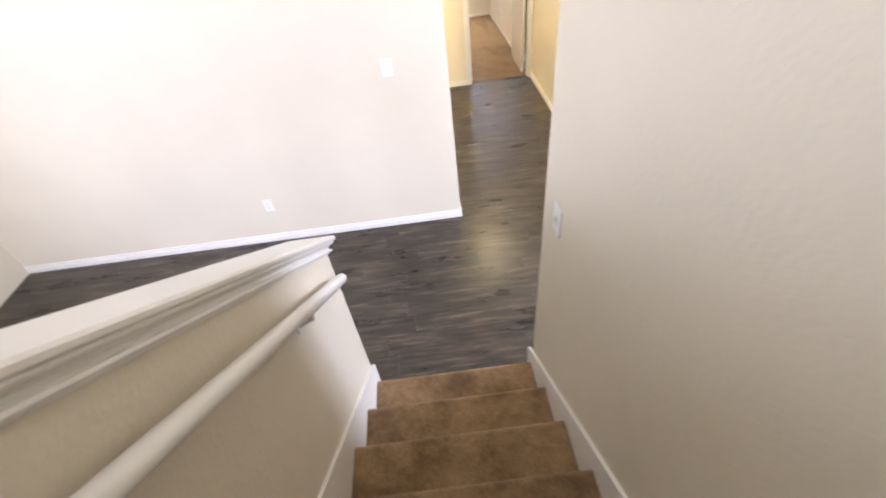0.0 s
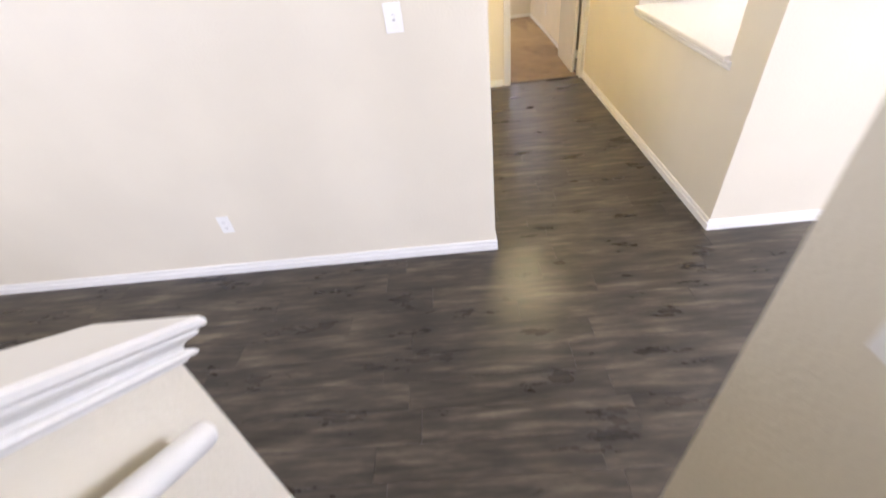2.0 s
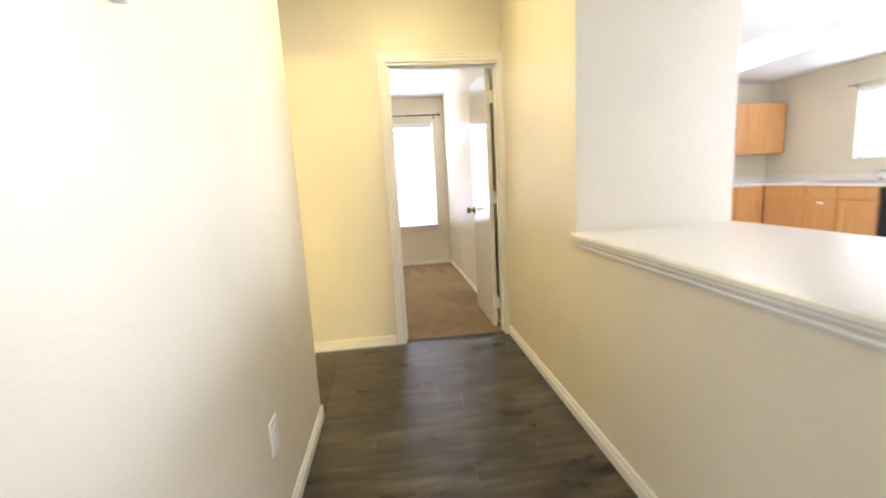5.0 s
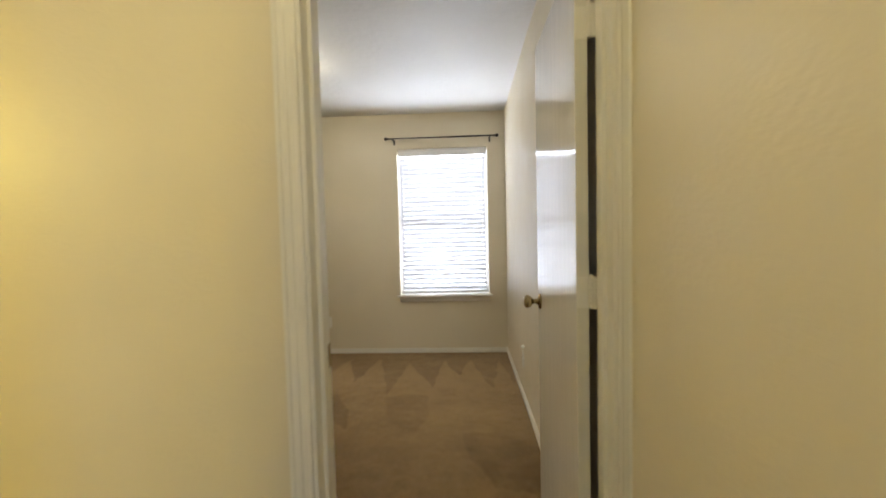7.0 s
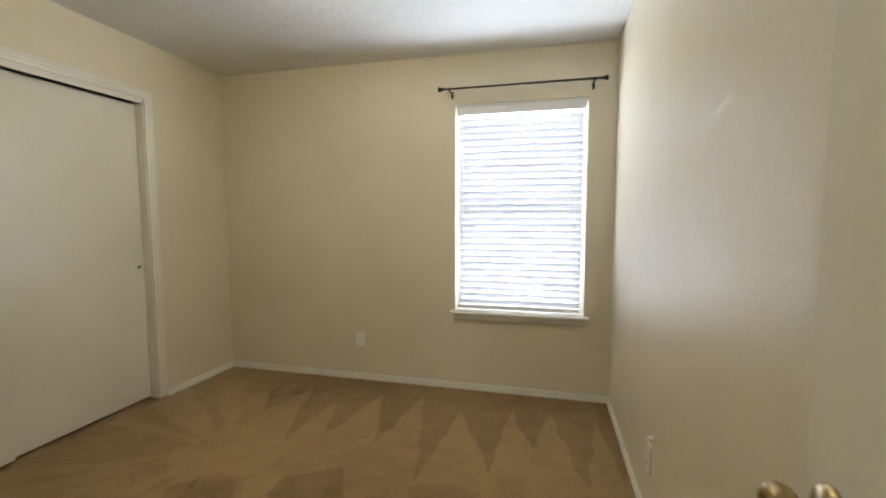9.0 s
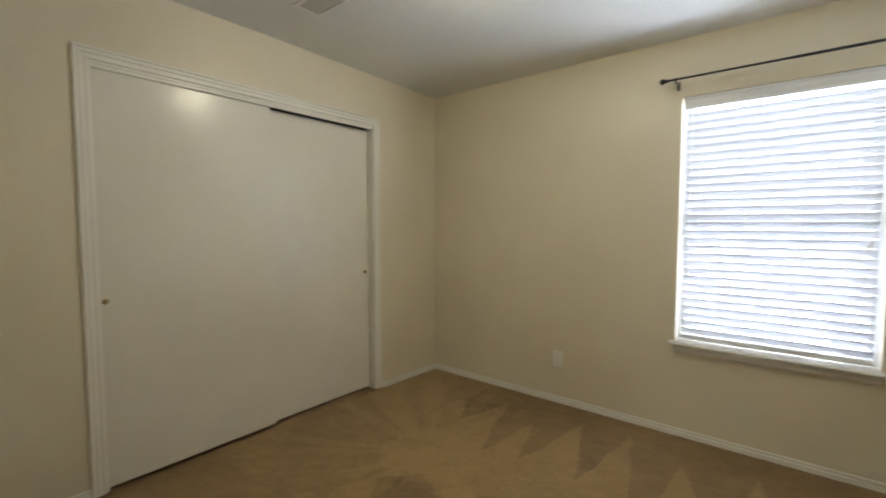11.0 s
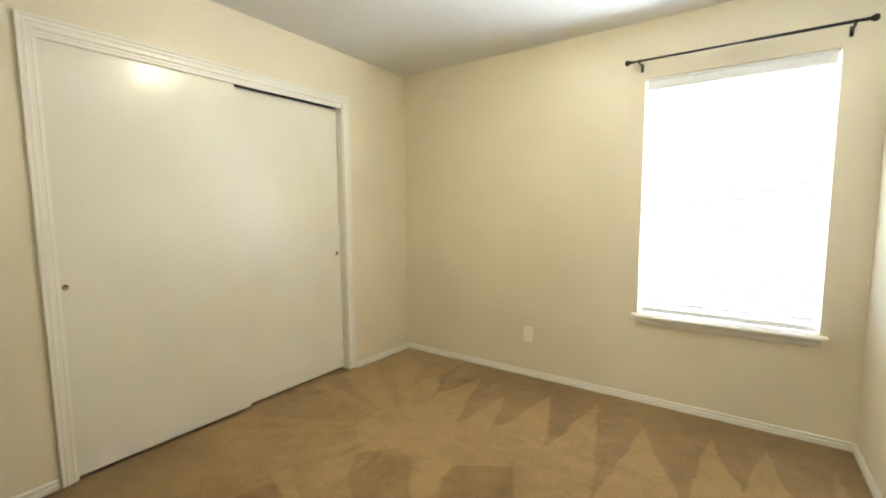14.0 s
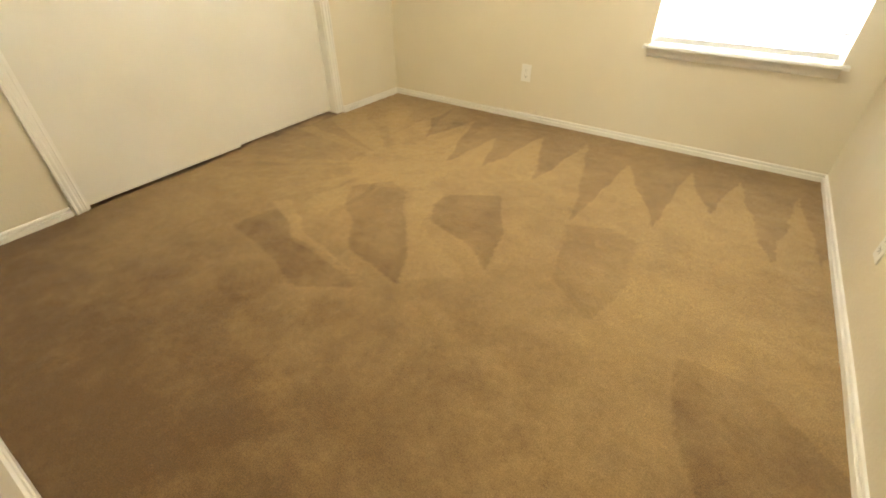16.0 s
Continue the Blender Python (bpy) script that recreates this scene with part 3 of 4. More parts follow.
def half_wall():
    bm = bmesh.new()
    y0, y1 = -1.645, -5.4
    z0 = 1.243
    z1 = z0 + CAP_SLOPE * (y0 - y1)
    pr = [(y0, 0), (y0, z0), (y1, z1), (y1, 0)]
    lo = [bm.verts.new((SX0 - 0.12, y, z)) for y, z in pr]
    hi = [bm.verts.new((SX0, y, z)) for y, z in pr]
    for i in range(4):
        bm.faces.new((lo[i], lo[(i + 1) % 4], hi[(i + 1) % 4], hi[i]))
    bm.faces.new(lo)
    bm.faces.new(hi[::-1])
    bmesh.ops.recalc_face_normals(bm, faces=bm.faces)
    wall = tagged(part("wall_half", bm, WALL), "sloping cream-painted half wall beside the stairs", kind="structure")
    # the cap: a board with rounded edges over a cove on each side and round the end
    x0, x1 = SX0 - 0.12, SX0

    def at(y, x, up):
        return (x, y, z0 + CAP_SLOPE * (y0 - y) + up)

    bm = bmesh.new()
    out = [(-0.033, 0.030), (-0.038, 0.037), (-0.038, 0.048), (-0.031, 0.055), (0.155, 0.055), (0.162, 0.048), (0.162, 0.037), (0.157, 0.030)]
    rings = [[bm.verts.new(at(y, x0 + s, t)) for s, t in out] for y in (y0 + 0.050, y1)]
    for i in range(8):
        bm.faces.new((rings[0][i], rings[0][(i + 1) % 8], rings[1][(i + 1) % 8], rings[1][i]))
    bm.faces.new(rings[0])
    bm.faces.new(rings[1][::-1])
    bmesh.ops.recalc_face_normals(bm, faces=bm.faces)
    part("cap", bm, TRIM, wall, "white-painted cap board")
    # cove moulding under the cap, stepped as two beads, sides and end
    for sx, x in ((1, x1), (-1, x0)):
        bm = bmesh.new()
        prof = [(0, 0.029), (0.032, 0.029), (0.034, 0.023), (0.031, 0.017), (0.021, 0.010), (0.013, 0.001), (0.011, -0.010), (0.019, -0.013), (0.022, -0.020), (0.019, -0.027), (0.009, -0.030), (0.007, -0.038), (0, -0.040)]
        r = []
        for y in (y0 + 0.032, y1):
            r.append([bm.verts.new(at(y - (0.032 - s) * (1 if y > -3 else 0), x + sx * s, t)) for s, t in prof])
        for i in range(len(prof)):
            bm.faces.new((r[0][i], r[0][(i + 1) % len(prof)], r[1][(i + 1) % len(prof)], r[1][i]))
        bm.faces.new(r[0])
        bm.faces.new(r[1][::-1])
        bmesh.ops.recalc_face_normals(bm, faces=bm.faces)
        part("moulding", bm, TRIM, wall, "white-painted cove moulding")
    bm = bmesh.new()
    r = []
    for x, sx in ((x0, -1), (x1, 1)):
        r.append([bm.verts.new((x + sx * s, y0 + s, z0 + t - CAP_SLOPE * s)) for s, t in prof])
    for i in range(len(prof)):
        bm.faces.new((r[0][i], r[0][(i + 1) % len(prof)], r[1][(i + 1) % len(prof)], r[1][i]))
    bm.faces.new(r[0])
    bm.faces.new(r[1][::-1])
    bmesh.ops.recalc_face_normals(bm, faces=bm.faces)
    part("moulding", bm, TRIM, wall, "white-painted cove moulding")


half_wall()


def handrail():
    y0, y1, x = -1.742, -5.3, SX0 + 0.056
    z0 = 1.148

    def zz(y):
        return z0 + 0.705 * (y0 - y)

    root = thing("handrail", "round white-painted wooden handrail on wall brackets beside the stairs", "handrail", (x, y0, z0))
    bm = bmesh.new()
    lathe(bm, [(0, -0.006), (0.014, -0.005), (0.021, 0.002), (0.0225, 0.012), (0.0225, (Vector((0, y1, zz(y1))) - Vector((0, y0, z0))).length), (0, (Vector((0, y1, zz(y1))) - Vector((0, y0, z0))).length)],
          (Vector((0, y1 - y0, zz(y1) - z0))).to_track_quat("Z", "Y").to_matrix().to_4x4(), 20)
    part("rail", bm, TRIM, root, smooth=True)
    for y in (-2.12, -3.0, -3.95, -4.9):
        bm = bmesh.new()
        z = zz(y)
        tube(bm, (SX0 - x, y - y0, z - z0 - 0.075), (SX0 - x + 0.006, y - y0, z - z0 - 0.075), 0.028, 16)
        tube(bm, (SX0 - x + 0.004, y - y0, z - z0 - 0.075), (-0.004, y - y0, z - z0 - 0.050), 0.008, 10)
        tube(bm, (-0.004, y - y0, z - z0 - 0.055), (0, y - y0, z - z0 - 0.016), 0.008, 10)
        part("bracket", bm, TRIM, root, "white-painted metal bracket")


handrail()

# ---- serving hatch ----
def ledge():
    root = tagged(thing("counter", "pale laminate counter through the serving hatch, with a moulded front edge", "counter", (0, 0.95, 0.874)))
    bm = bmesh.new()
    sweep(bm, [(-0.030, 0.040), (-0.034, 0.046), (-0.034, 0.060), (-0.028, 0.066), (0.80, 0.066), (0.812, 0.056), (0.812, 0.034), (0.80, 0.028), (0.13, 0.028), (0.13, 0.002), (0.0, 0.002), (0, 0.040)],
          [((0, y, 0), (1, 0, 0), (0, 0, 1)) for y in (-0.665, 0.653)])
    part("worktop", bm, LAMINATE, root)
    bm = bmesh.new()
    sweep(bm, [(0, 0.040), (-0.026, 0.040), (-0.026, 0.032), (-0.020, 0.024), (-0.014, 0.016), (-0.016, 0.010), (-0.012, 0.002), (-0.008, -0.004), (0, -0.006)],
          [((0, y, 0), (1, 0, 0), (0, 0, 1)) for y in (-0.690, 0.672)])
    part("moulding", bm, TRIM, root, "white-painted cove moulding")


ledge()

# ---- bedroom door ----
door = tagged(thing("door_frame", "white-painted door frame with moulded casing", "door frame", ((DL + DR) / 2, DY, 0)), kind="structure")
door.name = "door_1"
off = Vector(((DL + DR) / 2, DY, 0))


def placed(bm, by):
    bmesh.ops.translate(bm, verts=bm.verts, vec=by)
    return bm


part("casing", placed(casing((DL + 0.008, DY, 0), (1, 0, 0), (0, -1, 0), DR - DL - 0.016, 2.032), -off), TRIM, door)
part("casing", placed(casing((DL + 0.008, BY0, 0), (1, 0, 0), (0, 1, 0), DR - DL - 0.016, 2.032), -off), TRIM, door)
boxes("jamb", [(DL - off.x, DL - off.x + 0.018, 0.001, 0.139, 0, 2.017), (DR - off.x - 0.018, DR - off.x, 0.001, 0.139, 0, 2.017), (DL - off.x, DR - off.x, 0.001, 0.139, 2.017, 2.035)], TRIM, door)
boxes("stop", [(DL - off.x + 0.018, DL - off.x + 0.029, 0.05, 0.085, 0, 2.006), (DR - off.x - 0.029, DR - off.x - 0.018, 0.05, 0.085, 0, 2.006), (DL - off.x + 0.018, DR - off.x - 0.018, 0.05, 0.085, 2.006, 2.017)], TRIM, door)


boxes("strike_plate", [(DL - off.x + 0.018, DL - off.x + 0.0195, 0.105, 0.135, 0.855, 0.925)], BRASS, door, "dull brass strike plate")


def knob(parent, at, way, mat=None):
    bm = bmesh.new()
    m = Matrix.Translation(at) @ Vector(way).to_track_quat("Z", "Y").to_matrix().to_4x4()
    lathe(bm, [(0, 0), (0.033, 0), (0.033, 0.003), (0.029, 0.008), (0.014, 0.011), (0.011, 0.016), (0.010, 0.030), (0.015, 0.035), (0.024, 0.042), (0.028, 0.052), (0.027, 0.062), (0.020, 0.069), (0.010, 0.071), (0, 0.070)], m, 24)
    return part("door_knob", bm, mat or BRASS, parent, "worn brass door knob", smooth=True)


def door_leaf():
    """The bedroom door, folded back towards the wall; its hinges keep it clear of the jamb."""
    hinge = Vector((-0.057, 2.996, 0.012))
    root = thing("door_leaf", "flush white gloss door standing wide open against the bedroom wall", "door", hinge)
    root.rotation_euler = (0, 0, radians(0.0))
    boxes("panel", [(-0.035, 0, 0.004, 0.680, 0, 2.0)], DOOR, root, bevel=0.0015)
    boxes("latch", [(-0.030, -0.005, 0.680, 0.6815, 0.86, 0.916)], BRASS, root)
    knob(root, (-0.035, 0.620, 0.914), (-1, 0, 0))
    for z in (0.20, 1.047, 1.80):
        bm = bmesh.new()
        for k in range(5):
            tube(bm, (0.002, -0.008, z - 0.045 + k * 0.018), (0.002, -0.008, z - 0.0285 + k * 0.018), 0.0068, 12)
        tube(bm, (0.002, -0.008, z + 0.0435), (0.002, -0.008, z + 0.052), 0.0052, 12)
        box(bm, -0.034, 0.000, 0.0015, 0.006, z - 0.045, z + 0.045)
        box(bm, 0.004, 0.020, -0.0125, -0.0095, z - 0.045, z + 0.045)
        part("hinge", bm, TRIM, root, "paint-covered butt hinge")


door_leaf()

# ---- closet ----
cl = tagged(thing("closet_frame", "white-painted closet opening with moulded casing and a track fascia", "closet frame", (BX0, (CY0 + CY1) / 2, 0)), kind="structure")
co = Vector((BX0, (CY0 + CY1) / 2, 0))
part("casing", placed(casing((BX0, CY0, 0), (0, 1, 0), (1, 0, 0), CY1 - CY0, CZ, wide=0.95), -co), TRIM, cl)
hw = (CY1 - CY0) / 2
boxes("jamb", [(-0.119, -0.001, -hw, -hw + 0.012, 0, CZ - 0.012), (-0.119, -0.001, hw - 0.006, hw, 0, CZ - 0.012), (-0.119, -0.001, -hw, hw, CZ - 0.012, CZ)], TRIM, cl)
bm = bmesh.new()
sweep(bm, [(0, 0), (0.010, 0), (0.012, 0.006), (0.010, 0.012), (0.010, 0.016), (0.013, 0.019), (0.013, 0.022), (0, 0.023)], [((-0.012, y, CZ - 0.032), (1, 0, 0), (0, 0, 1)) for y in (-hw + 0.012, hw - 0.012)])
part("track_fascia", bm, TRIM, cl)
boxes("track", [(-0.10, -0.016, -hw + 0.012, hw - 0.012, CZ - 0.022, CZ - 0.012)], DARK, cl)


def sliding_door(x, y0, y1, top, pull_y, label):
    root = thing("sliding_door", label, "closet door", (x, (y0 + y1) / 2, 0.016), "closet doors")
    w = (y1 - y0) / 2
    boxes("panel", [(-0.016, 0.016, -w, w, -0.006 if x < BX0 - 0.05 else 0, top)], CLOSET_DOOR, root, bevel=0.0015)
    bm = bmesh.new()
    lathe(bm, [(0, 0.001), (0.007, 0.0012), (0.0095, 0.003), (0.0125, 0.0035), (0.0135, 0.001), (0.0135, 0)], Matrix.Translation((0.016, pull_y - (y0 + y1) / 2, 0.908)) @ pose(0, 0, 0, 0, 90, 0), 20)
    part("finger_pull", bm, BRASS, root, "small round brass finger pull", smooth=True)


sliding_door(BX0 - 0.030, CY0 + 0.014, 4.560, 1.996, CY0 + 0.030, "flush off-white sliding closet door in front, with a brass finger pull")
sliding_door(BX0 - 0.074, 4.520, CY1 - 0.009, 1.992, 5.340, "flush off-white sliding closet door behind the other, with a brass finger pull")

# ---- bedroom window ----
def window(name, x0, x1, z0, z1, y, m, label):
    """A single-hung sash in an opening that looks along +y, then turned by m."""
    root = tagged(new(name), label, "window")
    root["kind"] = "structure"
    root.matrix_world = m @ Matrix.Translation(((x0 + x1) / 2, y, z0))
    w, h = (x1 - x0) / 2, z1 - z0
    f = 0.04
    boxes("window_frame", [(-w, -w + f, 0, 0.05, 0, h), (w - f, w, 0, 0.05, 0, h), (-w + f, w - f, 0, 0.05, 0, f), (-w + f, w - f, 0, 0.05, h - f, h)], VINYLFRAME, root)
    boxes("rail", [(-w + f, w - f, 0.004, 0.044, h / 2 - 0.025, h / 2 + 0.025)], VINYLFRAME, root)
    for a, b in ((f, h / 2 - 0.025), (h / 2 + 0.025, h - f)):
        p = boxes("pane", [(-w + f, w - f, 0.022, 0.026, a, b)], GLASS, root)
        p.visible_shadow = False
    return root


window("window_1", WX0, WX1, WZ0, WZ1, BY1 + 0.085, Matrix(), "white single-hung bedroom window behind blinds")
east = pose(KX, 0, 0, 0, 0, -90)
window("window_2", -KW1, -KW0, 1.195, 2.10, 0.085, east, "white kitchen window above the sink behind blinds")


def sill():
    root = tagged(thing("window_sill", "white-painted window stool with a moulded apron", "window sill", ((WX0 + WX1) / 2, BY1, WZ0)), kind="structure")
    w = (WX1 - WX0) / 2
    bm = bmesh.new()
    sweep(bm, [(-0.058, -0.016), (-0.062, -0.010), (-0.058, -0.002), (-0.052, 0), (0.085, 0), (0.085, -0.019), (-0.052, -0.019)], [((x, 0, 0), (0, 1, 0), (0, 0, 1)) for x in (-w, w)])
    for s in (-1, 1):
        box(bm, min(s * w, s * (w + 0.030)), max(s * w, s * (w + 0.030)), -0.060, -0.0005, -0.018, -0.0015)
    part("stool", bm, TRIM, root)
    bm = bmesh.new()
    sweep(bm, [(0, -0.020), (-0.016, -0.020), (-0.014, -0.032), (-0.009, -0.045), (-0.010, -0.060), (-0.005, -0.068), (0, -0.070)], [((x, 0, 0), (0, 1, 0), (0, 0, 1)) for x in (-w - 0.005, w + 0.005)])
    part("apron", bm, TRIM, root)


sill()


def blinds(x0, x1, z0, z1, y, m, label, tilt=-60):
    root = thing("window_blinds", label, "blinds")
    root.matrix_world = m @ Matrix.Translation(((x0 + x1) / 2, y, z0))
    w, h = (x1 - x0) / 2, z1 - z0
    bm = bmesh.new()
    sweep(bm, [(-0.030, -0.072), (-0.034, -0.068), (-0.034, -0.058), (-0.028, -0.054), (-0.028, -0.016), (-0.034, -0.012), (-0.034, -0.003), (-0.030, 0), (0.026, 0), (0.026, -0.040), (-0.022, -0.040), (-0.022, -0.072)], [((x, 0, h), (0, 1, 0), (0, 0, 1)) for x in (-w, w)])
    part("valance", bm, VINYLFRAME, root)
    boxes("bottom_rail", [(-w + 0.012, w - 0.012, -0.025, 0.025, 0.014, 0.040)], VINYLFRAME, root, bevel=0.003)
    bm = bmesh.new()
    c, s = math.cos(radians(tilt)), math.sin(radians(tilt))
    pts = [(-0.0245, 0.0), (-0.012, 0.0022), (0, 0.003), (0.012, 0.0022), (0.0245, 0.0), (0.012, -0.0006), (0, 0.0002), (-0.012, -0.0006)]
    sl = [(a * c - b * s, a * s + b * c) for a, b in pts]
    me = bpy.data.meshes.new("slat")
    sweep(bm, sl, [((x, 0, 0), (0, 1, 0), (0, 0, 1)) for x in (-w + 0.012, w - 0.012)])
    bm.to_mesh(me)
    bm.free()
    me.materials.append(SLAT)
    n = int((h - 0.115) / 0.0465)
    for i in range(n):
        o = new("slat", me)
        o.parent = root
        o.location = (0, 0, 0.064 + i * 0.0465)
    for x in (-0.78, -0.27, 0.27, 0.78):
        bm = bmesh.new()
        for yy in (-0.0215, 0.0215):
            tube(bm, (x * w, yy, 0.04), (x * w, yy, h - 0.04), 0.0011, 6)
        part("ladder_cord", bm, VINYLFRAME, root)
        bm = bmesh.new()
        tube(bm, (x * w, -0.025, 0.031), (x * w, -0.028, 0.031), 0.007, 12)
        part("cord_button", bm, PLATE, root)
    for x, drop in ((-0.91, 0.86), (-0.885, 1.05), (0.87, 0.86), (0.90, 0.85)) if h > 1.2 else ():
        bm = bmesh.new()
        tube(bm, (x * w, -0.032, h - 0.05), (x * w, -0.032, h - drop), 0.0009, 6)
        part("pull_cord", bm, VINYLFRAME, root)
        bm = bmesh.new()
        lathe(bm, [(0, 0), (0.003, -0.001), (0.007, -0.022), (0.006, -0.030), (0, -0.031)], Matrix.Translation((x * w, -0.032, h - drop)), 12)
        part("tassel", bm, PLATE, root, "small ivory cord tassel", smooth=True)


blinds(WX0 + 0.014, WX1 - 0.014, WZ0, WZ1 - 0.003, BY1 + 0.036, Matrix(), "white wooden slat blinds lowered over the bedroom window")
blinds(-KW1 + 0.014, -KW0 - 0.014, 1.195, 2.097, 0.036, east, "white slat blinds lowered over the kitchen window")


def curtain_rod(xa, xb, y, z, wall, m, label, mat):
    root = thing("curtain_rod", label, "curtain rod")
    root.matrix_world = m @ Matrix.Translation(((xa + xb) / 2, y, z))
    w = (xb - xa) / 2
    bm = bmesh.new()
    tube(bm, (-w + 0.03, 0, 0), (w * 0.1, 0, 0), 0.0065, 12)
    tube(bm, (w * 0.1, 0, 0), (w - 0.03, 0, 0), 0.0080, 12)
    part("rod", bm, mat, root, smooth=True)
    for s in (-1, 1):
        bm = bmesh.new()
        lathe(bm, [(0, 0), (0.008, 0), (0.011, 0.006), (0.007, 0.010), (0.010, 0.018), (0.017, 0.030), (0.016, 0.042), (0.008, 0.048), (0, 0.049)], Matrix.Translation((s * (w - 0.034), 0, 0)) @ pose(0, 0, 0, 0, 90 * s, 0), 16)
        part("finial", bm, mat, root, smooth=True)
        bm = bmesh.new()
        x = s * (w - 0.070)
        box(bm, x - 0.008, x + 0.008, wall - y - 0.004, wall - y, -0.045, 0.005)
        box(bm, x - 0.005, x + 0.005, -0.008, wall - y - 0.004, -0.018, -0.009)
        box(bm, x - 0.005, x + 0.005, -0.013, -0.008, -0.018, 0.006)
        part("bracket", bm, mat, root)
    return root


curtain_rod(-1.188, -0.090, 6.022, 2.145, BY1, Matrix(), "black metal curtain rod without curtains above the window", IRON)
curtain_rod(-KW1 - 0.08, -KW0 + 0.08, -0.06, 2.135, 0, east, "thin grey curtain rod above the kitchen window", NICKEL)


# ---- switches, outlets and small fittings ----
def plate(m, kind, label, size=(0.072, 0.116)):
    """A wall plate in the local x-z plane that faces -y."""
    name = {"outlet": "wall_outlet", "switch": "light_switch", "double": "light_switch"}[kind]
    root = thing(name, label, "outlet" if kind == "outlet" else "light switch")
    root.matrix_world = m
    w, h = size[0] / 2, size[1] / 2
    boxes("cover", [(-w, w, -0.006, 0, -h, h)], PLATE, root, bevel=0.002)
    if kind == "outlet":
        for z in (-0.0195, 0.0195):
            bm = bmesh.new()
            tube(bm, (0, -0.0055, z), (0, -0.0085, z), 0.0165, 20)
            face = part("socket", bm, PLATE, root)
            boxes("slot", [(-0.0075, -0.0055, -0.0092, -0.0080, z - 0.001, z + 0.008), (0.0055, 0.0075, -0.0092, -0.0080, z, z + 0.007), (-0.002, 0.002, -0.0092, -0.0080, z - 0.010, z - 0.006)], SLOT, face)
    else:
        for x in ((-0.023, 0.023) if kind == "double" else (0,)):
            boxes("toggle", [(x - 0.0048, x + 0.0048, -0.017, -0.005, -0.002, 0.012)], PLATE, root, bevel=0.001)
            boxes("slot", [(x - 0.0058, x + 0.0058, -0.0068, -0.0058, -0.013, 0.014)], SWITCH_SLOT, root)
    for z in ((0,) if kind == "outlet" else (-0.030, 0.030)):
        bm = bmesh.new()
        tube(bm, (0, -0.0058, z), (0, -0.0072, z), 0.0032, 10)
        part("screw", bm, PLATE, root)
    return root


plate(pose(-1.863, BY1, 0.300), "outlet", "white wall outlet in the bedroom, low on the window wall")
plate(pose(BX1, 4.875, 0.285, 0, 0, -90), "outlet", "white wall outlet low on the bedroom wall beside the door bumper")
plate(pose(-2.897, 0, 0.378), "outlet", "white wall outlet low on the living room wall")
plate(pose(-1.712, 0, 1.362), "switch", "white toggle light switch on the living room wall", (0.078, 0.120))
plate(pose(SX1, -1.842, 1.400, 0, 0, -90), "switch", "white toggle light switch on the stair wall", (0.080, 0.122))
stop = thing("door_stop", "small white plastic bumper on the bedroom wall behind the door", "door stop", (BX1, 4.84, 0.382))
bm = bmesh.new()
lathe(bm, [(0, 0), (0.014, 0), (0.014, 0.004), (0.009, 0.008), (0.009, 0.018), (0.006, 0.021), (0, 0.022)], pose(0, 0, 0, 0, -90, 0), 16)
part("bumper", bm, VINYLFRAME, stop, smooth=True)
plate(pose(HX0, 1.09, 0.40, 0, 0, 90), "outlet", "white wall outlet low on the hall wall")


def thermostat():
    root = thing("thermostat", "white plastic wall thermostat in the hall", "thermostat", (HX0, 0.50, 1.60))
    boxes("case", [(0, 0.026, -0.065, 0.065, -0.055, 0.055)], PLATE, root, bevel=0.006)
    boxes("display", [(0.0255, 0.027, -0.040, 0.015, -0.008, 0.030)], SLOT, root)


thermostat()


def dome_lamp(at, mat, label):
    root = thing("ceiling_lamp", label, "ceiling lamp", at)
    bm = bmesh.new()
    lathe(bm, [(0, 0), (0.104, 0), (0.108, -0.004), (0.108, -0.012), (0.0, -0.012)], Matrix(), 32)
    part("base", bm, TRIM, root, smooth=False)
    bm = bmesh.new()
    lathe(bm, [(0.106, -0.006), (0.116, -0.012)] + [(0.116 * math.cos(a), -0.012 - 0.068 * math.sin(a)) for a in [i * math.pi / 16 for i in range(1, 8)]] + [(0, -0.080)], Matrix(), 32)
    part("shade", bm, mat, root, "lit frosted glass dome", smooth=True)
    bm = bmesh.new()
    lathe(bm, [(0, -0.078), (0.010, -0.079), (0.012, -0.086), (0.006, -0.094), (0, -0.096)], Matrix(), 16)
    part("finial", bm, BRASS, root, "small brass finial", smooth=True)


dome_lamp((-1.63, 4.706, H - 0.009), BULB, "lit frosted dome lamp on the bedroom ceiling")
dome_lamp((-0.72, 2.0, H), BULB_HALL, "lit frosted dome lamp on the hall ceiling")


def vanity_light():
    root = thing("vanity_light", "lit globe on the bathroom wall", "wall lamp", (-4.28, 1.25, 1.93))
    bm = bmesh.new()
    lathe(bm, [(0, 0), (0.05, 0), (0.05, 0.012), (0.02, 0.03), (0, 0.03)], pose(0, 0, 0, 0, 90, 0), 20)
    part("base", bm, CHROME, root)
    bm = bmesh.new()
    bmesh.ops.create_icosphere(bm, subdivisions=3, radius=0.07, matrix=Matrix.Translation((0.09, 0, 0)))
    part("globe", bm, BULB_BATH, root, smooth=True)


vanity_light()


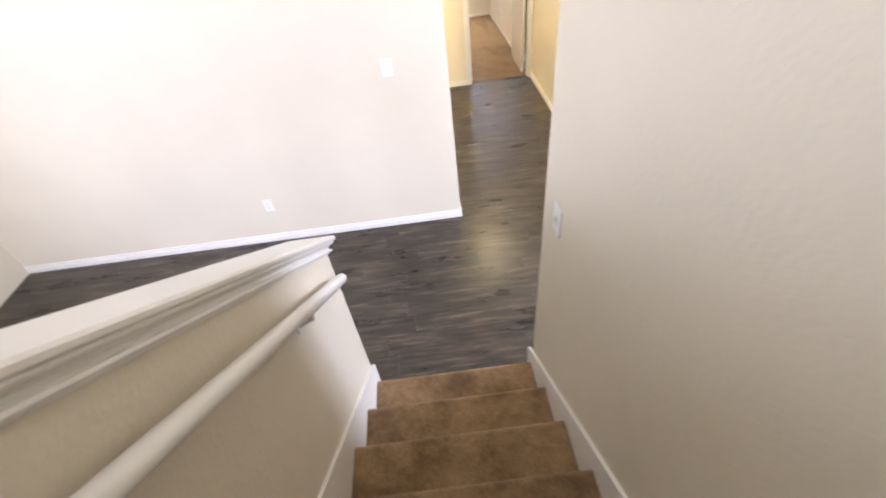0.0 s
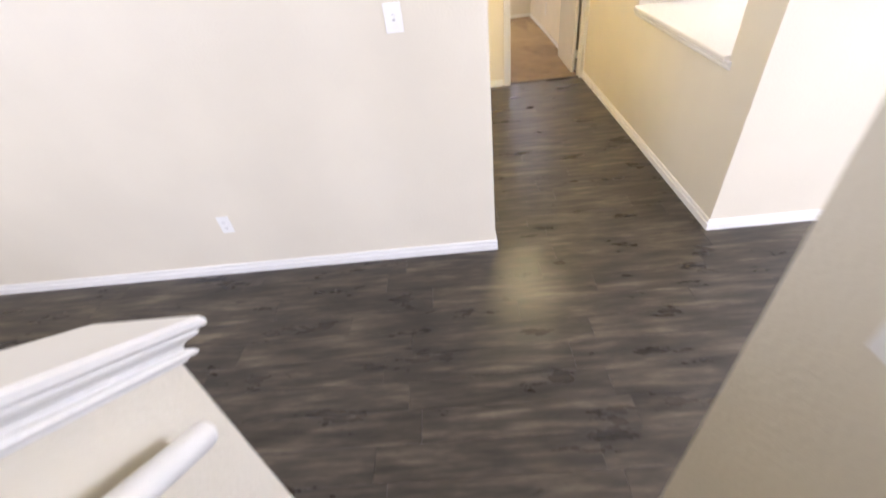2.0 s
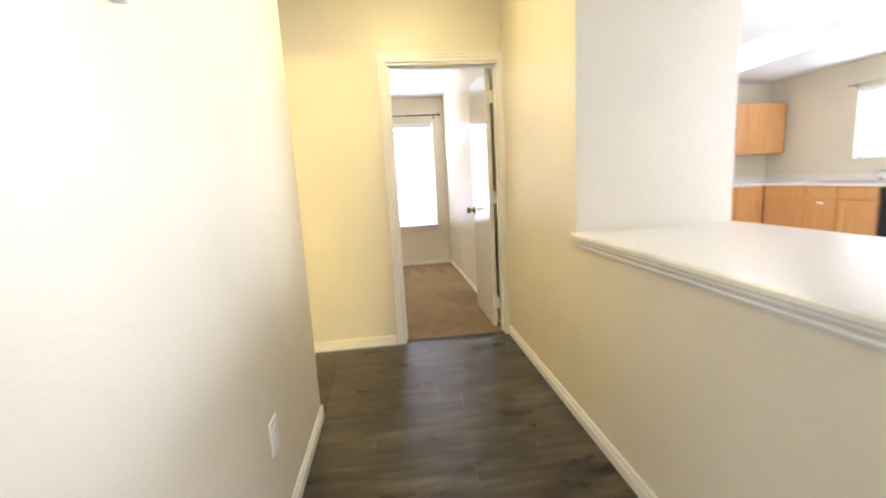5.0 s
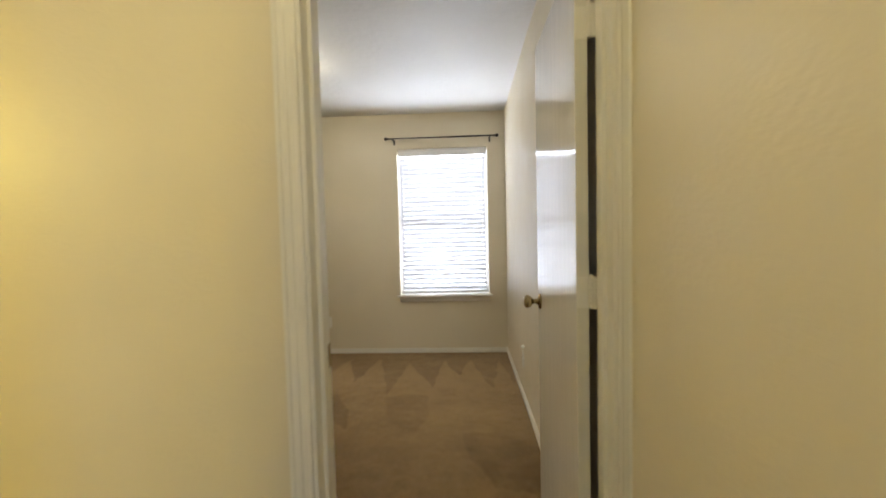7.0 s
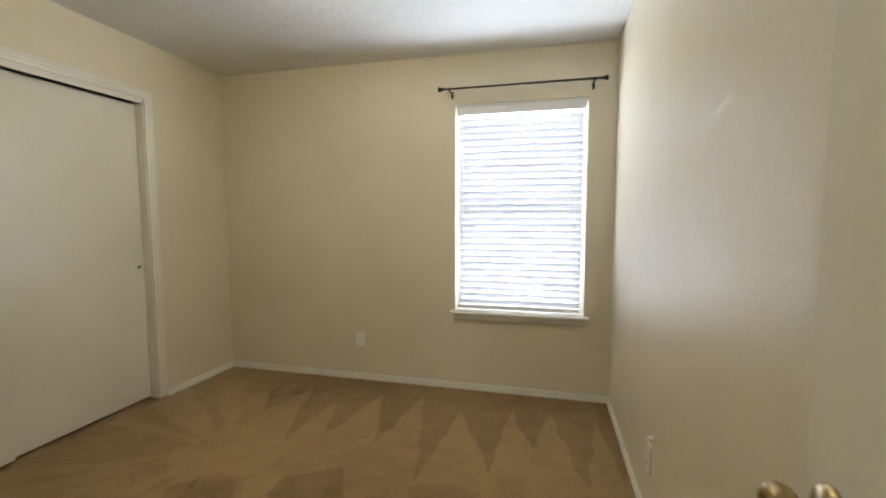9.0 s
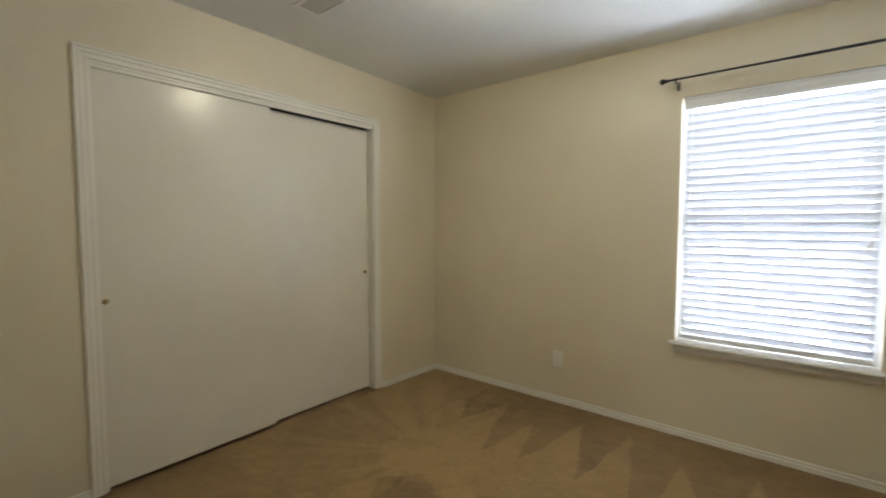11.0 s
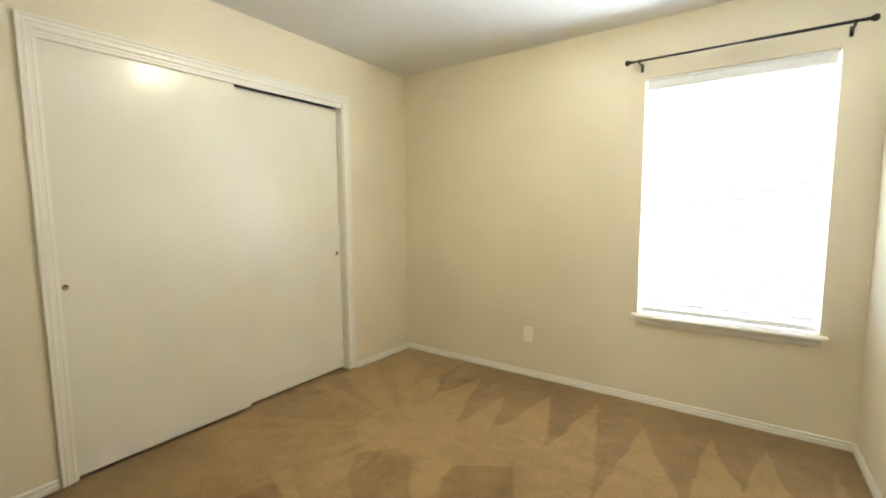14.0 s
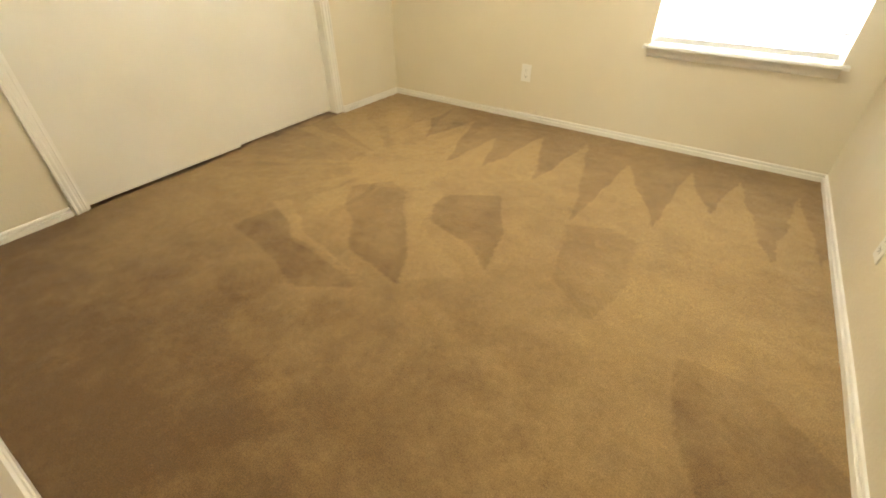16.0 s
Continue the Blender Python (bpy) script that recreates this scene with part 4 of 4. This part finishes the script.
def ceiling_vent():
    root = thing("ceiling_vent", "white metal air vent with slats in the bedroom ceiling", "vent", (-2.48, 4.52, H - 0.0055))
    boxes("frame", [(-0.13, 0.13, -0.08, -0.06, -0.008, 0), (-0.13, 0.13, 0.06, 0.08, -0.008, 0), (-0.13, -0.11, -0.06, 0.06, -0.008, 0), (0.11, 0.13, -0.06, 0.06, -0.008, 0)], VENT, root)
    boxes("backing", [(-0.11, 0.11, -0.06, 0.06, -0.002, 0)], SLOT, root)
    for i in range(8):
        y = -0.05 + i * 0.0143
        boxes("slat", [(-0.11, 0.11, y - 0.0035, y + 0.0035, -0.007, -0.003)], VENT, root)


ceiling_vent()

# ---- kitchen ----
def cabinet_door(root, m, w, h, name="door", pull=True):
    """A framed oak front of size w x h in the local x-z plane that faces -y, with its handle hole unadorned."""
    bm = bmesh.new()
    e = min(0.05, h * 0.28)
    for s in ((-w / 2, -w / 2 + e, -0.019, 0, -h / 2, h / 2), (w / 2 - e, w / 2, -0.019, 0, -h / 2, h / 2), (-w / 2 + e, w / 2 - e, -0.019, 0, -h / 2, -h / 2 + e), (-w / 2 + e, w / 2 - e, -0.019, 0, h / 2 - e, h / 2), (-w / 2 + e, w / 2 - e, -0.011, 0, -h / 2 + e, h / 2 - e)):
        box(bm, *s)
    bmesh.ops.transform(bm, matrix=m, verts=bm.verts)
    return part(name, bm, OAK, root)


def base_unit(m, w, fronts, label):
    """A base cabinet: local x along its front, y into it; fronts: centre and width of each door with a drawer over it."""
    root = thing("base_cabinet", label, "kitchen cabinet", group="base cabinets")
    root.matrix_world = m
    boxes("body", [(-w / 2, w / 2, 0, 0.60, 0.10, 0.872), (-w / 2, w / 2, 0.07, 0.60, 0, 0.10)], OAK, root)
    for c, f in fronts:
        cabinet_door(root, Matrix.Translation((c, 0, 0.79)), f - 0.03, 0.135, "drawer")
        cabinet_door(root, Matrix.Translation((c, 0, 0.42)), f - 0.03, 0.56)
    return root


FX, FY = 4.63, 5.48
for y0, y1 in ((4.83, FY), (4.40, 4.83), (3.94, 4.40)):
    w = y1 - y0
    unit = base_unit(pose(FX, (y0 + y1) / 2, 0, 0, 0, -90), w - 0.002, [(0.07 if w > 0.6 else 0, w - (0.14 if w > 0.6 else 0))], "honey oak base cabinet beside the sink, a drawer over a door")
    if y0 == 4.40:
        boxes("child_lock", [(-0.035, 0.035, -0.032, -0.019, 0.645, 0.675)], PLATE, unit, "small white plastic lock", bevel=0.003)
base_unit(pose(3.93, FY, 0), 1.36, [(-0.44, 0.44), (0, 0.44), (0.43, 0.40)], "honey oak base cabinet along the back wall, drawers over doors")
base_unit(pose(FX, 2.9, 0, 0, 0, -90), 0.86, [(-0.2, 0.42), (0.22, 0.42)], "honey oak base cabinet beside the dishwasher")
dw = thing("dishwasher", "black dishwasher between oak cabinets", "dishwasher", (FX, 3.635, 0))
boxes("body", [(0.01, 0.58, -0.298, 0.298, 0.02, 0.868)], BLACK, dw)
boxes("door", [(-0.022, 0.01, -0.296, 0.296, 0.12, 0.72)], BLACK, dw, bevel=0.004)
boxes("control_panel", [(-0.026, 0.01, -0.296, 0.296, 0.73, 0.866)], BLACK, dw, bevel=0.004)
boxes("handle", [(-0.045, -0.026, -0.20, 0.20, 0.745, 0.765)], BLACK, dw, bevel=0.003)
tagged(boxes("worktop", [(FX - 0.03, KX, 2.45, BY1, 0.875, 0.912), (3.22, FX - 0.03, FY - 0.03, BY1, 0.875, 0.912), (KX - 0.02, KX, 2.45, BY1 - 0.02, 0.912, 1.012), (3.22, KX, BY1 - 0.02, BY1, 0.912, 1.012)], LAMINATE, None, "pale laminate worktop with a low backsplash over the oak cabinets"), category="worktop")


def upper_unit(x0, x1, label):
    root = thing("wall_cabinet", label, "kitchen cabinet", ((x0 + x1) / 2, BY1 - 0.31, 1.345), "wall cabinets")
    w = (x1 - x0) / 2
    boxes("body", [(-w, w, 0, 0.31, 0, 0.75)], OAK, root)
    n = 2 if w > 0.319 else 1
    for i in range(n):
        cabinet_door(root, Matrix.Translation((-w + (2 * i + 1) * w / n, 0, 0.375)), 2 * w / n - 0.012, 0.72)


upper_unit(3.90, 4.56, "honey oak wall cabinet with flat-panel doors")
upper_unit(4.562, 5.20, "honey oak wall cabinet in the kitchen corner")


def sink():
    root = thing("kitchen_sink", "stainless steel sink set in the worktop under the window", "sink", (4.94, 4.25, 0.913))
    boxes("rim", [(-0.24, 0.24, -0.40, -0.37, 0, 0.006), (-0.24, 0.24, 0.37, 0.40, 0, 0.006), (-0.24, -0.21, -0.37, 0.37, 0, 0.006), (0.15, 0.24, -0.37, 0.37, 0, 0.006), (-0.21, 0.15, -0.015, 0.015, 0, 0.006)], NICKEL, root)
    boxes("basin", [(-0.21, 0.15, -0.37, -0.015, 0.0005, 0.002), (-0.21, 0.15, 0.015, 0.37, 0.0005, 0.002)], NICKEL, root)
    tap = thing("tap", "chrome kitchen tap with two handles on the sink", "tap", (5.13, 4.25, 0.919))
    bm = bmesh.new()
    pts = [(0, 0, 0.0), (0, 0, 0.05), (-0.03, 0, 0.10), (-0.10, 0, 0.125), (-0.17, 0, 0.115), (-0.20, 0, 0.09)]
    for a, b in zip(pts, pts[1:]):
        tube(bm, a, b, 0.012, 12)
    part("spout", bm, CHROME, tap, smooth=True)
    for s in (-1, 1):
        bm = bmesh.new()
        tube(bm, (0, s * 0.10, 0), (0, s * 0.10, 0.045), 0.018, 12, 0.014)
        tube(bm, (0.0, s * 0.10, 0.04), (-0.05, s * 0.13, 0.065), 0.007, 10)
        part("handle", bm, CHROME, tap, smooth=True)


sink()
light = thing("ceiling_light", "lit fluorescent light box on the kitchen ceiling", "ceiling light", (3.40, 4.50, H))
boxes("frame", [(-0.21, 0.21, -0.63, 0.63, -0.014, 0)], TRIM, light)
boxes("diffuser", [(-0.20, 0.20, -0.62, 0.62, -0.085, -0.014)], TUBE, light, bevel=0.02)

# patio door that lights the kitchen
window("window_3", -2.25, -0.25, 0.0, 2.1, 0.02, east, "white-framed glass patio door in the kitchen")

# ---- vinyl planks ----
def planks(root, x0, x1, y0, y1, seed):
    rnd = random.Random(seed)
    pitch, length, gap = 0.152, 0.914, 0.0003
    shared = {}
    j = math.floor(y0 / pitch)
    while j * pitch < y1:
        a, b = max(y0, j * pitch), min(y1, (j + 1) * pitch)
        x = x0 - rnd.uniform(0, length)
        while x < x1 and b - a > 0.01:
            s, e = max(x, x0), min(x + length, x1)
            if e - s > 0.01:
                key = (round(e - s, 3), round(b - a, 3))
                if key not in shared:
                    bm = bmesh.new()
                    w, d, c = (e - s) / 2 - gap, (b - a) / 2 - gap, 0.0004
                    lo = [bm.verts.new((sx * w, sy * d, -0.010)) for sx, sy in ((-1, -1), (1, -1), (1, 1), (-1, 1))]
                    mid = [bm.verts.new((sx * w, sy * d, -c)) for sx, sy in ((-1, -1), (1, -1), (1, 1), (-1, 1))]
                    top = [bm.verts.new((sx * (w - c), sy * (d - c), 0)) for sx, sy in ((-1, -1), (1, -1), (1, 1), (-1, 1))]
                    for p, q in ((lo, mid), (mid, top)):
                        for i in range(4):
                            bm.faces.new((p[i], p[(i + 1) % 4], q[(i + 1) % 4], q[i]))
                    bm.faces.new(top)
                    me = bpy.data.meshes.new("plank")
                    bm.to_mesh(me)
                    bm.free()
                    me.materials.append(PLANK)
                    shared[key] = me
                o = new("plank", shared[key])
                o.location = ((s + e) / 2, (a + b) / 2, rnd.uniform(-0.0002, 0.0002))
                o.parent = root
            x += length
        j += 1


floor = tagged(new("floor_vinyl"), "grey-brown wood-look vinyl plank floor", kind="structure")
planks(floor, LX, KX, -2.9, -0.0005, 3)
planks(floor, HX0 - 0.001, 0.0, 0.0005, DY + 0.04, 5)
planks(floor, -2.36, HX0 - 0.003, 1.88, DY, 7)
structure("floor_living", [(LX, KX, LY, -2.9, -0.012, 0)], PLANK, "grey-brown vinyl floor at the far side of the living room")
